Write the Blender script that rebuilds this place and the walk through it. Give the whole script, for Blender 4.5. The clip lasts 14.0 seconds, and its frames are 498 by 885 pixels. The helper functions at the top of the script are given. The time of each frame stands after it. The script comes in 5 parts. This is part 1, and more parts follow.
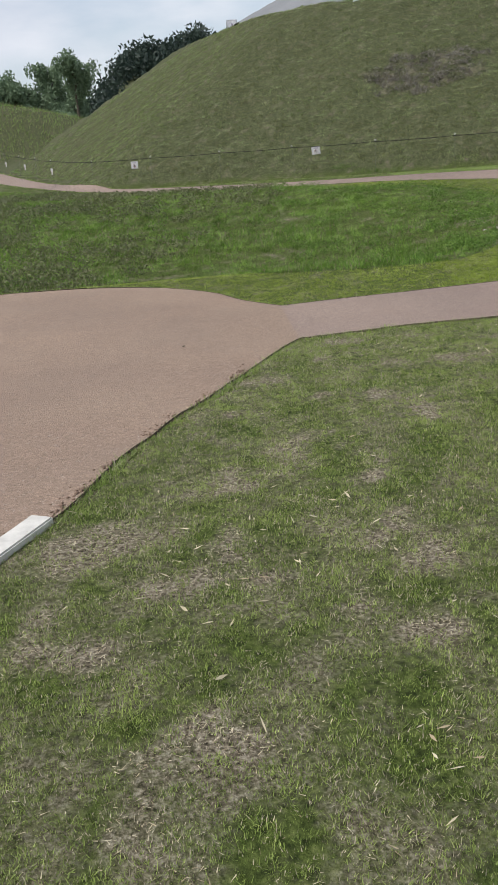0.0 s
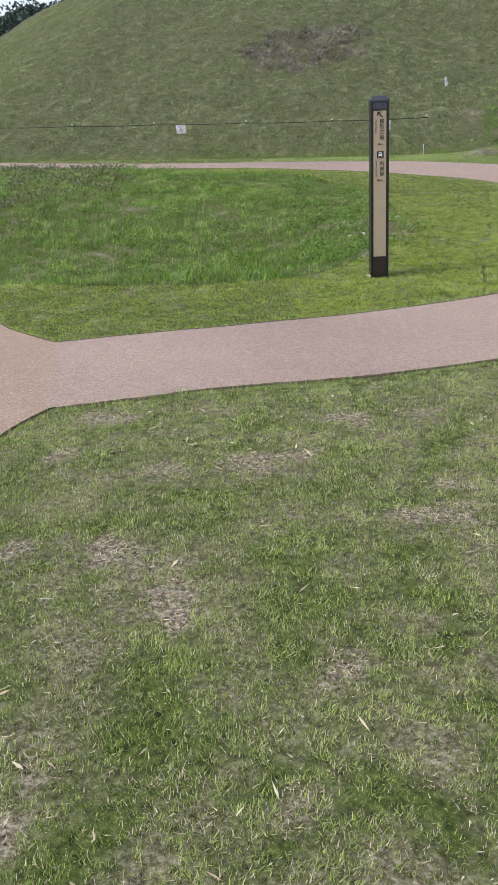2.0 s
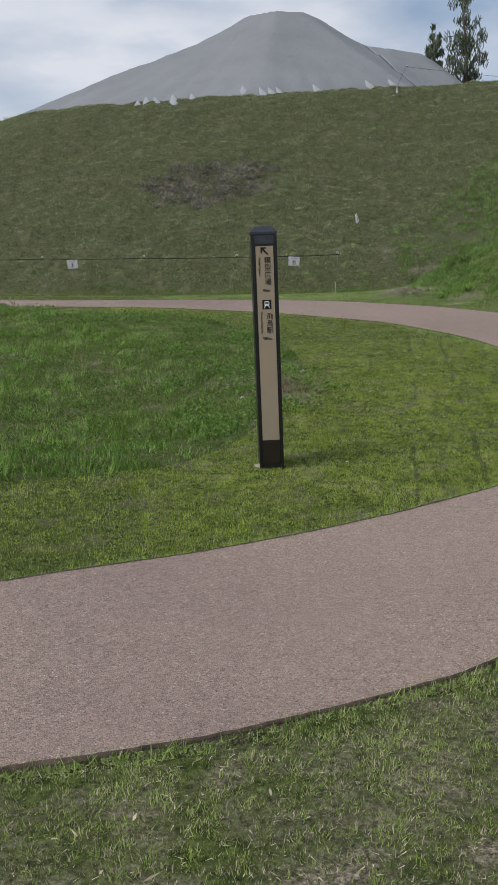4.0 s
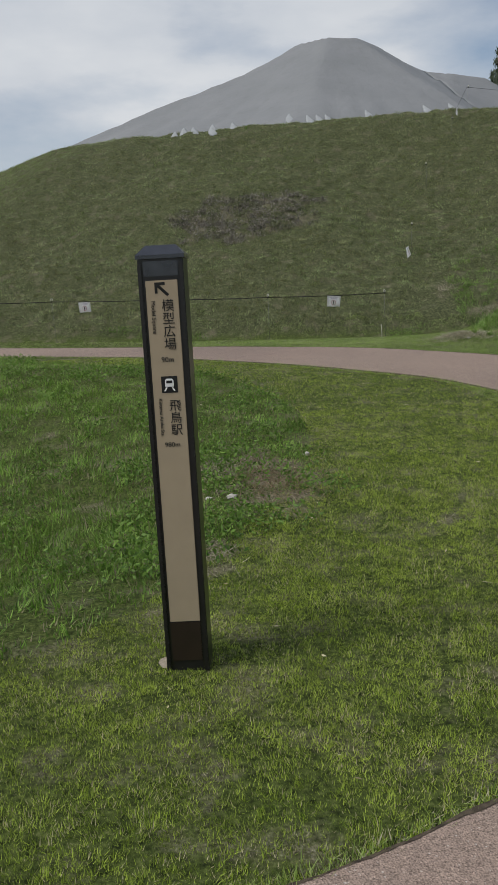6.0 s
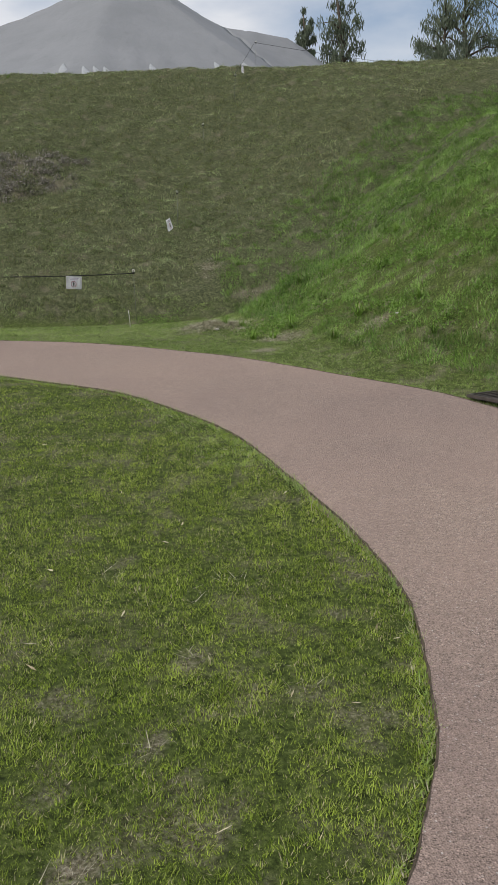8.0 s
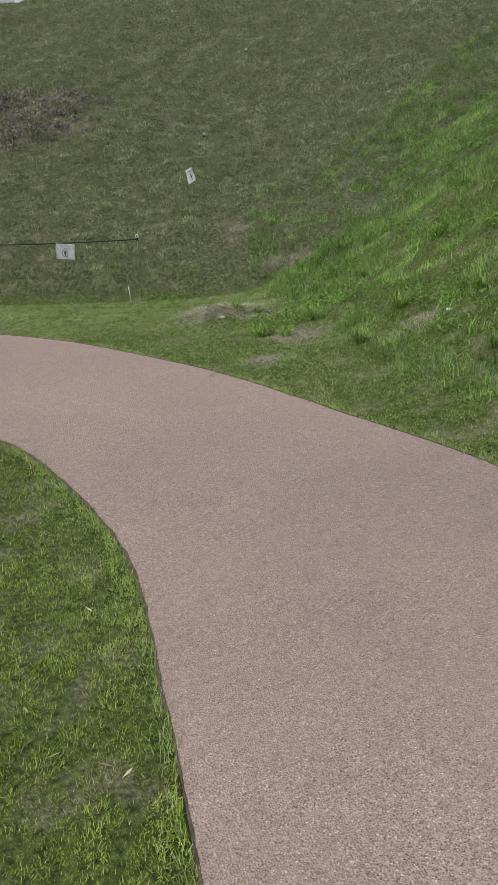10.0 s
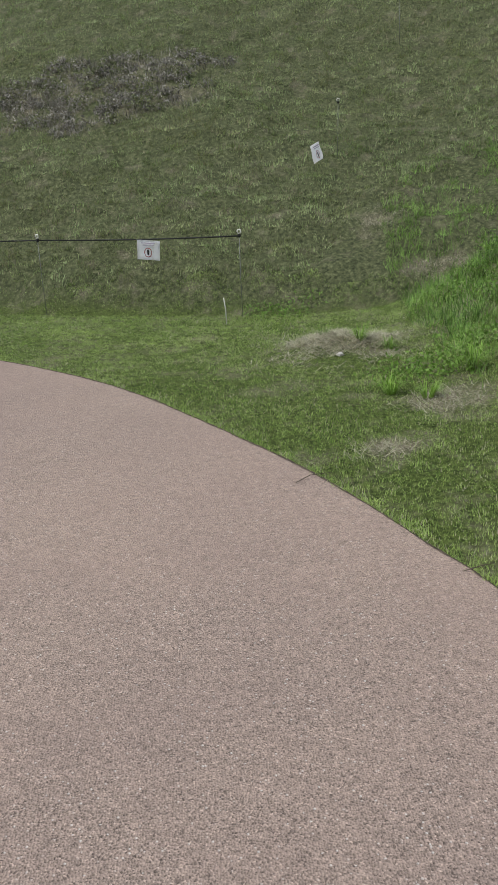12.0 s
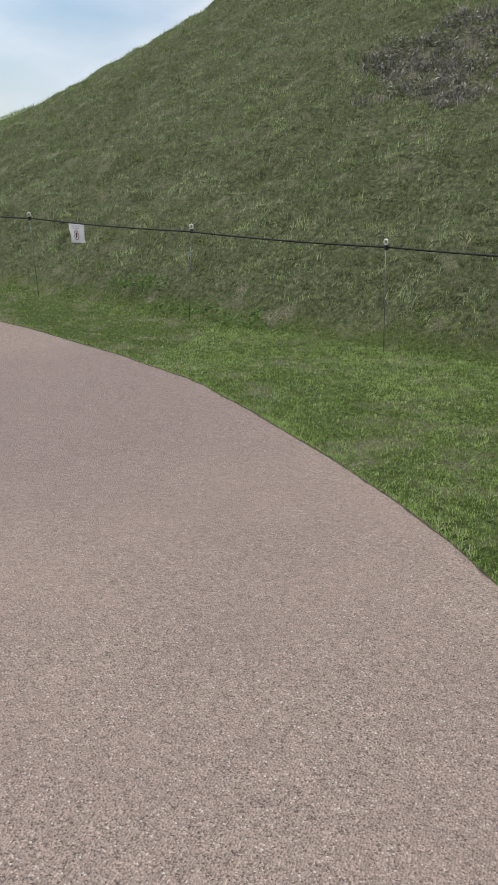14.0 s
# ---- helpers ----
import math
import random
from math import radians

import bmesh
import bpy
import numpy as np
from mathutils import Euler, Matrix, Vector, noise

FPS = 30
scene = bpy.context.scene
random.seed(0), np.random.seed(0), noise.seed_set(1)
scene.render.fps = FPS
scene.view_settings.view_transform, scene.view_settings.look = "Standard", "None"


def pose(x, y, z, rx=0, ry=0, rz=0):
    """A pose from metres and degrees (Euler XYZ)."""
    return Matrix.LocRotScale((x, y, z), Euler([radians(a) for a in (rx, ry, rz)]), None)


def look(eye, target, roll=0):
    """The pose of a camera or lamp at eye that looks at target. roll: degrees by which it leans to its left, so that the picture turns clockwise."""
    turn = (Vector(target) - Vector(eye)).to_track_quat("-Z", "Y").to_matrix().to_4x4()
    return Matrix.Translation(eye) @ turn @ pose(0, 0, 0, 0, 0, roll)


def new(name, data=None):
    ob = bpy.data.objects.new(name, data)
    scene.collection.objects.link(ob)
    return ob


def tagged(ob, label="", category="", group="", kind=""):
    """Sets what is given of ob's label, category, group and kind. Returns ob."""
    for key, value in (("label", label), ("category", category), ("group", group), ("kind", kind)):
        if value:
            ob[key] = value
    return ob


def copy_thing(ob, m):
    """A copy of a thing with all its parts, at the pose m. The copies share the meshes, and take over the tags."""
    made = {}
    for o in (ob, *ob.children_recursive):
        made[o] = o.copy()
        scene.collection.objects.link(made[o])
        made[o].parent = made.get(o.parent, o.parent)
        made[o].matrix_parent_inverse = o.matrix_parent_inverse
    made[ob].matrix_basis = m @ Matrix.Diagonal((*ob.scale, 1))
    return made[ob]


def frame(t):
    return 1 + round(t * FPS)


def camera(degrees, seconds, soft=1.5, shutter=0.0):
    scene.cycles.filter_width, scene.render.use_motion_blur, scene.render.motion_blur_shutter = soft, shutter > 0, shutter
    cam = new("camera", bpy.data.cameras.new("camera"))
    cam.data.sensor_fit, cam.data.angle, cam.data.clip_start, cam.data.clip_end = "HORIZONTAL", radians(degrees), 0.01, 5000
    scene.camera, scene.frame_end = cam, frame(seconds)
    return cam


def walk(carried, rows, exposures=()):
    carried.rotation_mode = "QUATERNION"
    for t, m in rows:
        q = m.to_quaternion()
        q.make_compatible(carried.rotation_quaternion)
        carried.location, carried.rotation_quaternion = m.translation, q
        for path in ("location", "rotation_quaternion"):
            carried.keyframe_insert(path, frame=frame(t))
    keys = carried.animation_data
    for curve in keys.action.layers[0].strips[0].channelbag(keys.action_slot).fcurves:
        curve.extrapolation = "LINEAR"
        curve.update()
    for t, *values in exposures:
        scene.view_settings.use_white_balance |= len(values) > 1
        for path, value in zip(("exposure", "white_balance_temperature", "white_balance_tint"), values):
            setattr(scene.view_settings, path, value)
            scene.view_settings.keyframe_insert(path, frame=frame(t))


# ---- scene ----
cam = camera(32.5, 14.0, soft=0.9)
# seconds, eye, turn to the left from +y, pitch, lean
PATH = [
    (0.0, 0.000, -0.000, 1.569, 0.00, -19.37, -5.10),
    (0.5, 0.191, 0.557, 1.557, -2.76, -20.35, -2.99),
    (1.0, 0.461, 1.108, 1.531, -0.98, -19.88, -3.50),
    (1.5, 0.725, 1.695, 1.521, -5.93, -19.68, -2.76),
    (2.0, 1.020, 2.350, 1.503, -7.54, -21.11, -1.95),
    (2.5, 1.301, 3.010, 1.488, -11.57, -14.87, -1.68),
    (3.0, 1.509, 3.652, 1.487, -9.70, -15.77, -3.10),
    (3.5, 1.734, 4.279, 1.495, -12.67, -13.37, -0.63),
    (3.7, 1.835, 4.506, 1.490, -13.09, -13.20, -1.00),
    (5.8, 3.048, 6.987, 1.460, -8.69, -9.85, -2.62),
    (6.0, 3.231, 7.266, 1.443, -8.44, -10.26, -1.90),
    (6.5, 3.756, 7.771, 1.474, -11.14, -13.45, -0.15),
    (7.0, 4.277, 8.222, 1.516, -13.71, -12.60, 1.07),
    (7.5, 4.856, 8.719, 1.537, -14.85, -13.16, -0.60),
    (8.0, 5.498, 9.244, 1.567, -18.75, -12.59, -1.20),
    (8.2, 5.715, 9.475, 1.599, -17.28, -13.15, -1.95),
    (10.3, 7.362, 11.956, 1.859, -12.18, -17.06, -2.14),
    (10.5, 7.454, 12.216, 1.850, -11.85, -17.55, -2.24),
    (11.0, 7.639, 12.956, 1.847, -6.80, -18.65, 0.05),
    (11.5, 7.799, 13.636, 1.849, -4.95, -18.29, -0.99),
    (12.0, 7.941, 14.356, 1.865, -2.85, -17.45, -1.95),
    (12.5, 8.039, 15.053, 1.899, -3.09, -15.20, -2.41),
    (13.0, 7.998, 15.767, 1.901, -2.99, -15.08, -0.76),
    (13.2, 7.975, 16.073, 1.893, 5.68, -15.88, -1.32),
    (13.4, 7.937, 16.328, 1.895, 16.25, -16.12, -3.47),
    (13.5, 7.895, 16.469, 1.912, 19.15, -16.50, -3.30),
    (13.6, 7.848, 16.607, 1.912, 19.85, -17.14, -2.85),
    (14.0, 7.613, 17.193, 1.922, 20.72, -18.45, -0.03),
]


def held(x, y, z, turn, pitch, lean):
    a, b = radians(turn), radians(pitch)
    ahead = Vector((-math.sin(a) * math.cos(b), math.cos(a) * math.cos(b), math.sin(b)))
    return look((x, y, z), Vector((x, y, z)) + ahead, lean)


# seconds, stops, kelvin, tint
EXPOSURES = [(0.0, 0.1, 6500, 11), (0.5, 0.4, 6450, 12), (1.0, 0.12, 6400, 13), (1.5, 0.22, 6350, 15), (2.0, 0.5, 6250, 15), (2.5, -0.05, 6200, 14), (3.0, 0.05, 6200, 14), (3.5, -0.15, 6150, 13), (3.7, -0.2, 6200, 12), (5.8, -0.34, 6500, 9), (6.1, -0.34, 6550, 9), (6.5, -0.04, 6650, 8),
             (7.0, -0.1, 6700, 9), (8.2, -0.12, 6550, 11), (10.3, 0.12, 6450, 10), (11.0, 0.24, 6450, 9), (11.5, 0.26, 6450, 9), (12.0, 0.14, 6350, 8), (12.5, 0.04, 6200, 7), (13.0, 0.14, 6200, 7), (13.5, 0.06, 6100, 10), (14.0, 0.14, 6300, 9)]
walk(cam, [(row[0], held(*row[1:])) for row in PATH], EXPOSURES)

# ---------------------------------------------------------------- light
SUN_ELEV, SUN_AZ = radians(52), radians(-105)
SUN_DIR = Vector((math.sin(SUN_AZ) * math.cos(SUN_ELEV), math.cos(SUN_AZ) * math.cos(SUN_ELEV), math.sin(SUN_ELEV)))
sun = new("sun", bpy.data.lights.new("sun", "SUN"))
sun.data.energy, sun.data.angle, sun.data.color = 2.9, radians(22), (1.0, 0.97, 0.92)
sun.matrix_world = look(SUN_DIR * 60, (0, 0, 0))

world = bpy.data.worlds.new("sky")
scene.world = world
world.use_nodes = True
wt = world.node_tree
wt.nodes.clear()
w_out = wt.nodes.new("ShaderNodeOutputWorld")
w_bg = wt.nodes.new("ShaderNodeBackground")
w_sky = wt.nodes.new("ShaderNodeTexSky")
w_sky.sky_type, w_sky.sun_disc, w_sky.sun_elevation, w_sky.sun_rotation = "NISHITA", False, SUN_ELEV, SUN_AZ
w_gain = wt.nodes.new("ShaderNodeVectorMath")
w_gain.operation = "SCALE"
w_gain.inputs["Scale"].default_value = 0.12
w_co = wt.nodes.new("ShaderNodeTexCoord")
w_map = wt.nodes.new("ShaderNodeMapping")
w_map.inputs["Scale"].default_value = (1.0, 1.0, 2.6)
w_noise = wt.nodes.new("ShaderNodeTexNoise")
w_noise.inputs["Scale"].default_value, w_noise.inputs["Detail"].default_value, w_noise.inputs["Roughness"].default_value = 2.2, 7.0, 0.52
w_ramp = wt.nodes.new("ShaderNodeValToRGB")
w_ramp.color_ramp.elements[0].position, w_ramp.color_ramp.elements[1].position = 0.36, 0.55
w_tone = wt.nodes.new("ShaderNodeTexNoise")
w_tone.inputs["Scale"].default_value, w_tone.inputs["Detail"].default_value = 4.5, 5.0
w_shade = wt.nodes.new("ShaderNodeValToRGB")
w_shade.color_ramp.elements[0].position, w_shade.color_ramp.elements[0].color = 0.3, (0.58, 0.64, 0.74, 1)
w_shade.color_ramp.elements[1].position, w_shade.color_ramp.elements[1].color = 0.7, (0.84, 0.87, 0.92, 1)
w_mix = wt.nodes.new("ShaderNodeMix")
w_mix.data_type = "RGBA"
wt.links.new(w_co.outputs["Generated"], w_map.inputs["Vector"])
wt.links.new(w_map.outputs["Vector"], w_noise.inputs["Vector"])
wt.links.new(w_map.outputs["Vector"], w_tone.inputs["Vector"])
wt.links.new(w_noise.outputs["Fac"], w_ramp.inputs["Fac"])
wt.links.new(w_tone.outputs["Fac"], w_shade.inputs["Fac"])
wt.links.new(w_sky.outputs["Color"], w_gain.inputs[0])
wt.links.new(w_ramp.outputs["Color"], w_mix.inputs["Factor"])
wt.links.new(w_gain.outputs["Vector"], w_mix.inputs["A"])
wt.links.new(w_shade.outputs["Color"], w_mix.inputs["B"])
wt.links.new(w_mix.outputs["Result"], w_bg.inputs["Color"])
w_bg.inputs["Strength"].default_value = 1.0
wt.links.new(w_bg.outputs["Background"], w_out.inputs["Surface"])


# ---------------------------------------------------------------- materials
def material(name, rough=0.7, metal=0.0, spec=0.3):
    m = bpy.data.materials.new(name)
    m.use_nodes = True
    bsdf = m.node_tree.nodes["Principled BSDF"]
    bsdf.inputs["Roughness"].default_value, bsdf.inputs["Metallic"].default_value = rough, metal
    bsdf.inputs["Specular IOR Level"].default_value = spec
    return m, m.node_tree, bsdf


def position(nt):
    return nt.nodes.new("ShaderNodeNewGeometry").outputs["Position"]


def noise_node(nt, vec, scale, detail=4.0, rough=0.55, stretch=None):
    if stretch:
        mp = nt.nodes.new("ShaderNodeMapping")
        mp.inputs["Scale"].default_value = stretch
        nt.links.new(vec, mp.inputs["Vector"])
        vec = mp.outputs["Vector"]
    n = nt.nodes.new("ShaderNodeTexNoise")
    n.inputs["Scale"].default_value, n.inputs["Detail"].default_value, n.inputs["Roughness"].default_value = scale, detail, rough
    nt.links.new(vec, n.inputs["Vector"])
    return n.outputs["Fac"]


def ramp(nt, fac, stops):
    r = nt.nodes.new("ShaderNodeValToRGB")
    e = r.color_ramp.elements
    while len(e) < len(stops):
        e.new(0.5)
    for k, (p, c) in enumerate(stops):
        e[k].position, e[k].color = p, (*c, 1) if len(c) == 3 else c
    nt.links.new(fac, r.inputs["Fac"])
    return r.outputs["Color"]


def mix(nt, fac, a, b, kind="MIX"):
    m = nt.nodes.new("ShaderNodeMix")
    m.data_type, m.blend_type = "RGBA", kind
    for value, key in ((fac, "Factor"), (a, "A"), (b, "B")):
        socket = m.inputs[key]
        if isinstance(value, bpy.types.NodeSocket):
            nt.links.new(value, socket)
        elif key == "Factor":
            socket.default_value = value
        else:
            socket.default_value = (*value, 1)
    return m.outputs["Result"]


def bump(nt, bsdf, height, strength=0.4, distance=0.02):
    b = nt.nodes.new("ShaderNodeBump")
    b.inputs["Strength"].default_value, b.inputs["Distance"].default_value = strength, distance
    nt.links.new(height, b.inputs["Height"])
    nt.links.new(b.outputs["Normal"], bsdf.inputs["Normal"])


def plain(name, colour, rough=0.6, metal=0.0, spread=0.12, scale=18.0, relief=0.15, spec=0.3):
    """A surface of one paint or metal with faint mottling and fine relief."""
    m, nt, bsdf = material(name, rough, metal, spec)
    p = position(nt)
    f = noise_node(nt, p, scale, 6.0)
    lo, hi = [c * (1 - spread) for c in colour], [min(1, c * (1 + spread)) for c in colour]
    nt.links.new(ramp(nt, f, [(0.3, lo), (0.7, hi)]), bsdf.inputs["Base Color"])
    bump(nt, bsdf, noise_node(nt, p, scale * 9, 3.0), relief, 0.003)
    return m


def ground_material():
    """Soil, thatch and moss under the grass; the dry share follows the ground's own map."""
    m, nt, bsdf = material("turf_soil", 0.95, 0.0, 0.1)
    p = position(nt)
    att = nt.nodes.new("ShaderNodeAttribute")
    att.attribute_name = "dry"
    thatch = ramp(nt, noise_node(nt, p, 60.0, 6.0, 0.7), [(0.34, (0.035, 0.029, 0.019)), (0.5, (0.19, 0.16, 0.112)), (0.68, (0.50, 0.45, 0.35))])
    green = ramp(nt, noise_node(nt, p, 34.0, 6.0, 0.65), [(0.34, (0.022, 0.032, 0.009)), (0.55, (0.085, 0.113, 0.028)), (0.76, (0.2, 0.225, 0.08))])
    patch = noise_node(nt, p, 3.4, 5.0, 0.6)
    add = nt.nodes.new("ShaderNodeMath")
    add.operation = "ADD"
    nt.links.new(patch, add.inputs[0])
    nt.links.new(att.outputs["Fac"], add.inputs[1])
    fac = ramp(nt, add.outputs[0], [(0.62, (0, 0, 0)), (0.95, (1, 1, 1))])
    dull = nt.nodes.new("ShaderNodeAttribute")
    dull.attribute_name = "dull"
    olive = ramp(nt, noise_node(nt, p, 22.0, 6.0, 0.65), [(0.34, (0.03, 0.036, 0.018)), (0.55, (0.095, 0.105, 0.05)), (0.75, (0.21, 0.215, 0.115))])
    green = mix(nt, dull.outputs["Fac"], green, olive)
    nt.links.new(mix(nt, fac, green, thatch), bsdf.inputs["Base Color"])
    bump(nt, bsdf, noise_node(nt, p, 45.0, 5.0, 0.7), 0.9, 0.03)
    return m


def blade_material(name, dark, mid, light, straw, straw_share, patch_scale=1.3, patch_straw=0.35, earth=None, clump=11.0, depth=0.2):
    """Grass: each blade its own green, some of them dry, drier in patches."""
    m, nt, bsdf = material(name, 0.55, 0.0, 0.25)
    geo = nt.nodes.new("ShaderNodeNewGeometry")
    rnd, p = geo.outputs["Random Per Island"], geo.outputs["Position"]
    green = ramp(nt, rnd, [(0.0, dark), (0.5, mid), (1.0, light)])
    tone = noise_node(nt, p, patch_scale * 0.55, 3.0)
    green = mix(nt, ramp(nt, tone, [(0.35, (0, 0, 0)), (0.65, (1, 1, 1))]), green, mix(nt, 0.6, green, light), "MIX")
    if earth:
        worn = noise_node(nt, p, 0.75, 5.0, 0.6, (1.0, 1.0, 2.2))
        # West of the mound's corner the colour goes greener and lighter; brown stays in front.
        side = nt.nodes.new("ShaderNodeVectorMath")
        side.operation = "DOT_PRODUCT"
        nt.links.new(p, side.inputs[0])
        side.inputs[1].default_value = (0.586, -0.493, 0.0)
        shift = nt.nodes.new("ShaderNodeMapRange")
        shift.inputs["From Min"].default_value, shift.inputs["From Max"].default_value = -16.9, -14.9
        nt.links.new(side.outputs["Value"], shift.inputs["Value"])
        brown = mix(nt, shift.outputs["Result"], (0, 0, 0), ramp(nt, worn, [(0.44, (0.1, 0.1, 0.1)), (0.62, (0.6, 0.6, 0.6))]))
        green = mix(nt, brown, mix(nt, shift.outputs["Result"], mix(nt, 0.55, green, (0.26, 0.37, 0.085)), green), mix(nt, 0.35, earth, green))
    tuft = ramp(nt, noise_node(nt, p, clump, 3.0, 0.6), [(0.34, [1 - depth] * 3), (0.5, (1.0, 1.0, 1.0)), (0.66, (1 + 0.7 * depth, 1 + 0.65 * depth, 1 + 0.4 * depth))])
    green = mix(nt, 1.0, green, tuft, "MULTIPLY")
    wn = nt.nodes.new("ShaderNodeTexWhiteNoise")
    wn.noise_dimensions = "1D"
    nt.links.new(rnd, wn.inputs["W"])
    patch = noise_node(nt, p, patch_scale, 5.0, 0.6)
    k = nt.nodes.new("ShaderNodeMath")
    k.operation = "MULTIPLY_ADD"
    nt.links.new(ramp(nt, patch, [(0.42, (0, 0, 0)), (0.68, (1, 1, 1))]), k.inputs[0])
    k.inputs[1].default_value, k.inputs[2].default_value = patch_straw, straw_share
    less = nt.nodes.new("ShaderNodeMath")
    less.operation = "LESS_THAN"
    nt.links.new(wn.outputs["Value"], less.inputs[0])
    nt.links.new(k.outputs[0], less.inputs[1])
    dry = mix(nt, rnd, straw, [c * 0.6 for c in straw])
    col = mix(nt, less.outputs[0], green, dry)
    nt.links.new(col, bsdf.inputs["Base Color"])
    trans = nt.nodes.new("ShaderNodeBsdfTranslucent")
    nt.links.new(col, trans.inputs["Color"])
    ms = nt.nodes.new("ShaderNodeMixShader")
    ms.inputs["Fac"].default_value = 0.24
    nt.links.new(bsdf.outputs["BSDF"], ms.inputs[1])
    nt.links.new(trans.outputs["BSDF"], ms.inputs[2])
    nt.links.new(ms.outputs["Shader"], nt.nodes["Material Output"].inputs["Surface"])
    return m


def paving_material(name, tint, grey):
    """Resin-bound fine gravel: pink-brown grains with pale and dark ones among them, stained in broad patches."""
    m, nt, bsdf = material(name, 0.85, 0.0, 0.25)
    p = position(nt)

    def grains(scale, stops):
        cell = nt.nodes.new("ShaderNodeTexVoronoi")
        cell.inputs["Scale"].default_value = scale
        nt.links.new(p, cell.inputs["Vector"])
        sep = nt.nodes.new("ShaderNodeSeparateColor")
        nt.links.new(cell.outputs["Color"], sep.inputs["Color"])
        return cell, ramp(nt, sep.outputs["Red"], stops)

    fine_cell, fine = grains(230.0, [(0.0, [c * 0.25 for c in tint]), (0.2, [c * 0.7 for c in tint]), (0.5, tint), (0.88, [c * 1.22 for c in tint]), (0.995, [c * 1.8 for c in tint])])
    big_cell, big = grains(135.0, [(0.0, [c * 0.25 for c in tint]), (0.15, [c * 0.6 for c in tint]), (0.45, [c * 0.95 for c in tint]), (0.82, [c * 1.15 for c in tint]), (0.96, [c * 1.45 for c in tint]), (0.995, (0.58, 0.54, 0.50))])
    core = ramp(nt, big_cell.outputs["Distance"], [(0.42, (0.75, 0.75, 0.75)), (0.62, (0, 0, 0))])
    col = mix(nt, core, fine, big)
    stain = noise_node(nt, p, 0.9, 6.0, 0.6)
    col = mix(nt, ramp(nt, stain, [(0.4, (0, 0, 0)), (0.68, (1, 1, 1))]), col, mix(nt, 0.4, col, grey))
    damp = noise_node(nt, p, 0.35, 5.0, 0.6)
    col = mix(nt, 1.0, col, ramp(nt, damp, [(0.36, (0.88, 0.87, 0.88)), (0.6, (1.06, 1.05, 1.03))]), "MULTIPLY")
    fleck = noise_node(nt, p, 26.0, 5.0, 0.7)
    col = mix(nt, 0.5, col, ramp(nt, fleck, [(0.3, (0.72, 0.72, 0.72)), (0.7, (1.22, 1.2, 1.18))]), "MULTIPLY")
    nt.links.new(col, bsdf.inputs["Base Color"])
    bump(nt, bsdf, big_cell.outputs["Distance"], 0.7, 0.006)
    return m


def sheet_material():
    """Thin white plastic that lets some light through."""
    m, nt, bsdf = material("white_plastic_sheet", 0.4, 0.0, 0.3)
    col = ramp(nt, noise_node(nt, position(nt), 12.0, 5.0), [(0.3, (0.90, 0.88, 0.90)), (0.7, (0.96, 0.95, 0.96))])
    nt.links.new(col, bsdf.inputs["Base Color"])
    trans = nt.nodes.new("ShaderNodeBsdfTranslucent")
    nt.links.new(col, trans.inputs["Color"])
    ms = nt.nodes.new("ShaderNodeMixShader")
    ms.inputs["Fac"].default_value = 0.45
    nt.links.new(bsdf.outputs["BSDF"], ms.inputs[1])
    nt.links.new(trans.outputs["BSDF"], ms.inputs[2])
    nt.links.new(ms.outputs["Shader"], nt.nodes["Material Output"].inputs["Surface"])
    return m


M_GROUND = ground_material()
M_PATH = paving_material("path_gravel", (0.292, 0.223, 0.187), (0.282, 0.205, 0.175))
M_PLAZA = paving_material("plaza_gravel", (0.298, 0.216, 0.163), (0.275, 0.21, 0.163))
M_LAWN = blade_material("lawn_blades", (0.035, 0.07, 0.013), (0.19, 0.272, 0.055), (0.41, 0.49, 0.15), (0.62, 0.54, 0.40), 0.09, 3.2, 0.30)
M_INNER = blade_material("inner_lawn_blades", (0.05, 0.10, 0.008), (0.245, 0.34, 0.034), (0.43, 0.53, 0.09), (0.58, 0.52, 0.32), 0.06, 2.6, 0.22)
M_VERGE = blade_material("verge_blades", (0.045, 0.095, 0.02), (0.225, 0.345, 0.07), (0.44, 0.55, 0.18), (0.58, 0.53, 0.38), 0.07, 2.2, 0.18)
M_LUSH = blade_material("meadow_blades", (0.03, 0.08, 0.011), (0.13, 0.255, 0.036), (0.27, 0.41, 0.085), (0.32, 0.28, 0.17), 0.05, 0.6, 0.26, None, 3.0, 0.35)
M_MOUND = blade_material("mound_blades", (0.055, 0.085, 0.03), (0.205, 0.28, 0.11), (0.37, 0.455, 0.20), (0.36, 0.31, 0.20), 0.08, 1.0, 0.22, (0.26, 0.225, 0.115), 4.5, 0.25)
M_BANK = blade_material("bank_blades", (0.028, 0.07, 0.012), (0.135, 0.255, 0.048), (0.275, 0.43, 0.105), (0.36, 0.34, 0.21), 0.05, 1.0, 0.14, None, 2.6, 0.42)
M_DRYPATCH = blade_material("withered_blades", (0.04, 0.037, 0.031), (0.135, 0.125, 0.105), (0.27, 0.25, 0.21), (0.40, 0.37, 0.32), 0.28, 1.5, 0.2)
M_HAY = blade_material("cut_hay", (0.11, 0.10, 0.058), (0.38, 0.355, 0.24), (0.64, 0.60, 0.46), (0.52, 0.48, 0.35), 0.3, 1.0, 0.2)
M_DEAD = blade_material("dead_stalks", (0.06, 0.045, 0.028), (0.19, 0.135, 0.085), (0.34, 0.26, 0.17), (0.42, 0.36, 0.25), 0.15, 1.0, 0.2)
M_LITTER = blade_material("leaf_litter", (0.45, 0.37, 0.22), (0.55, 0.47, 0.31), (0.66, 0.60, 0.44), (0.50, 0.40, 0.26), 0.2, 1.0, 0.1)
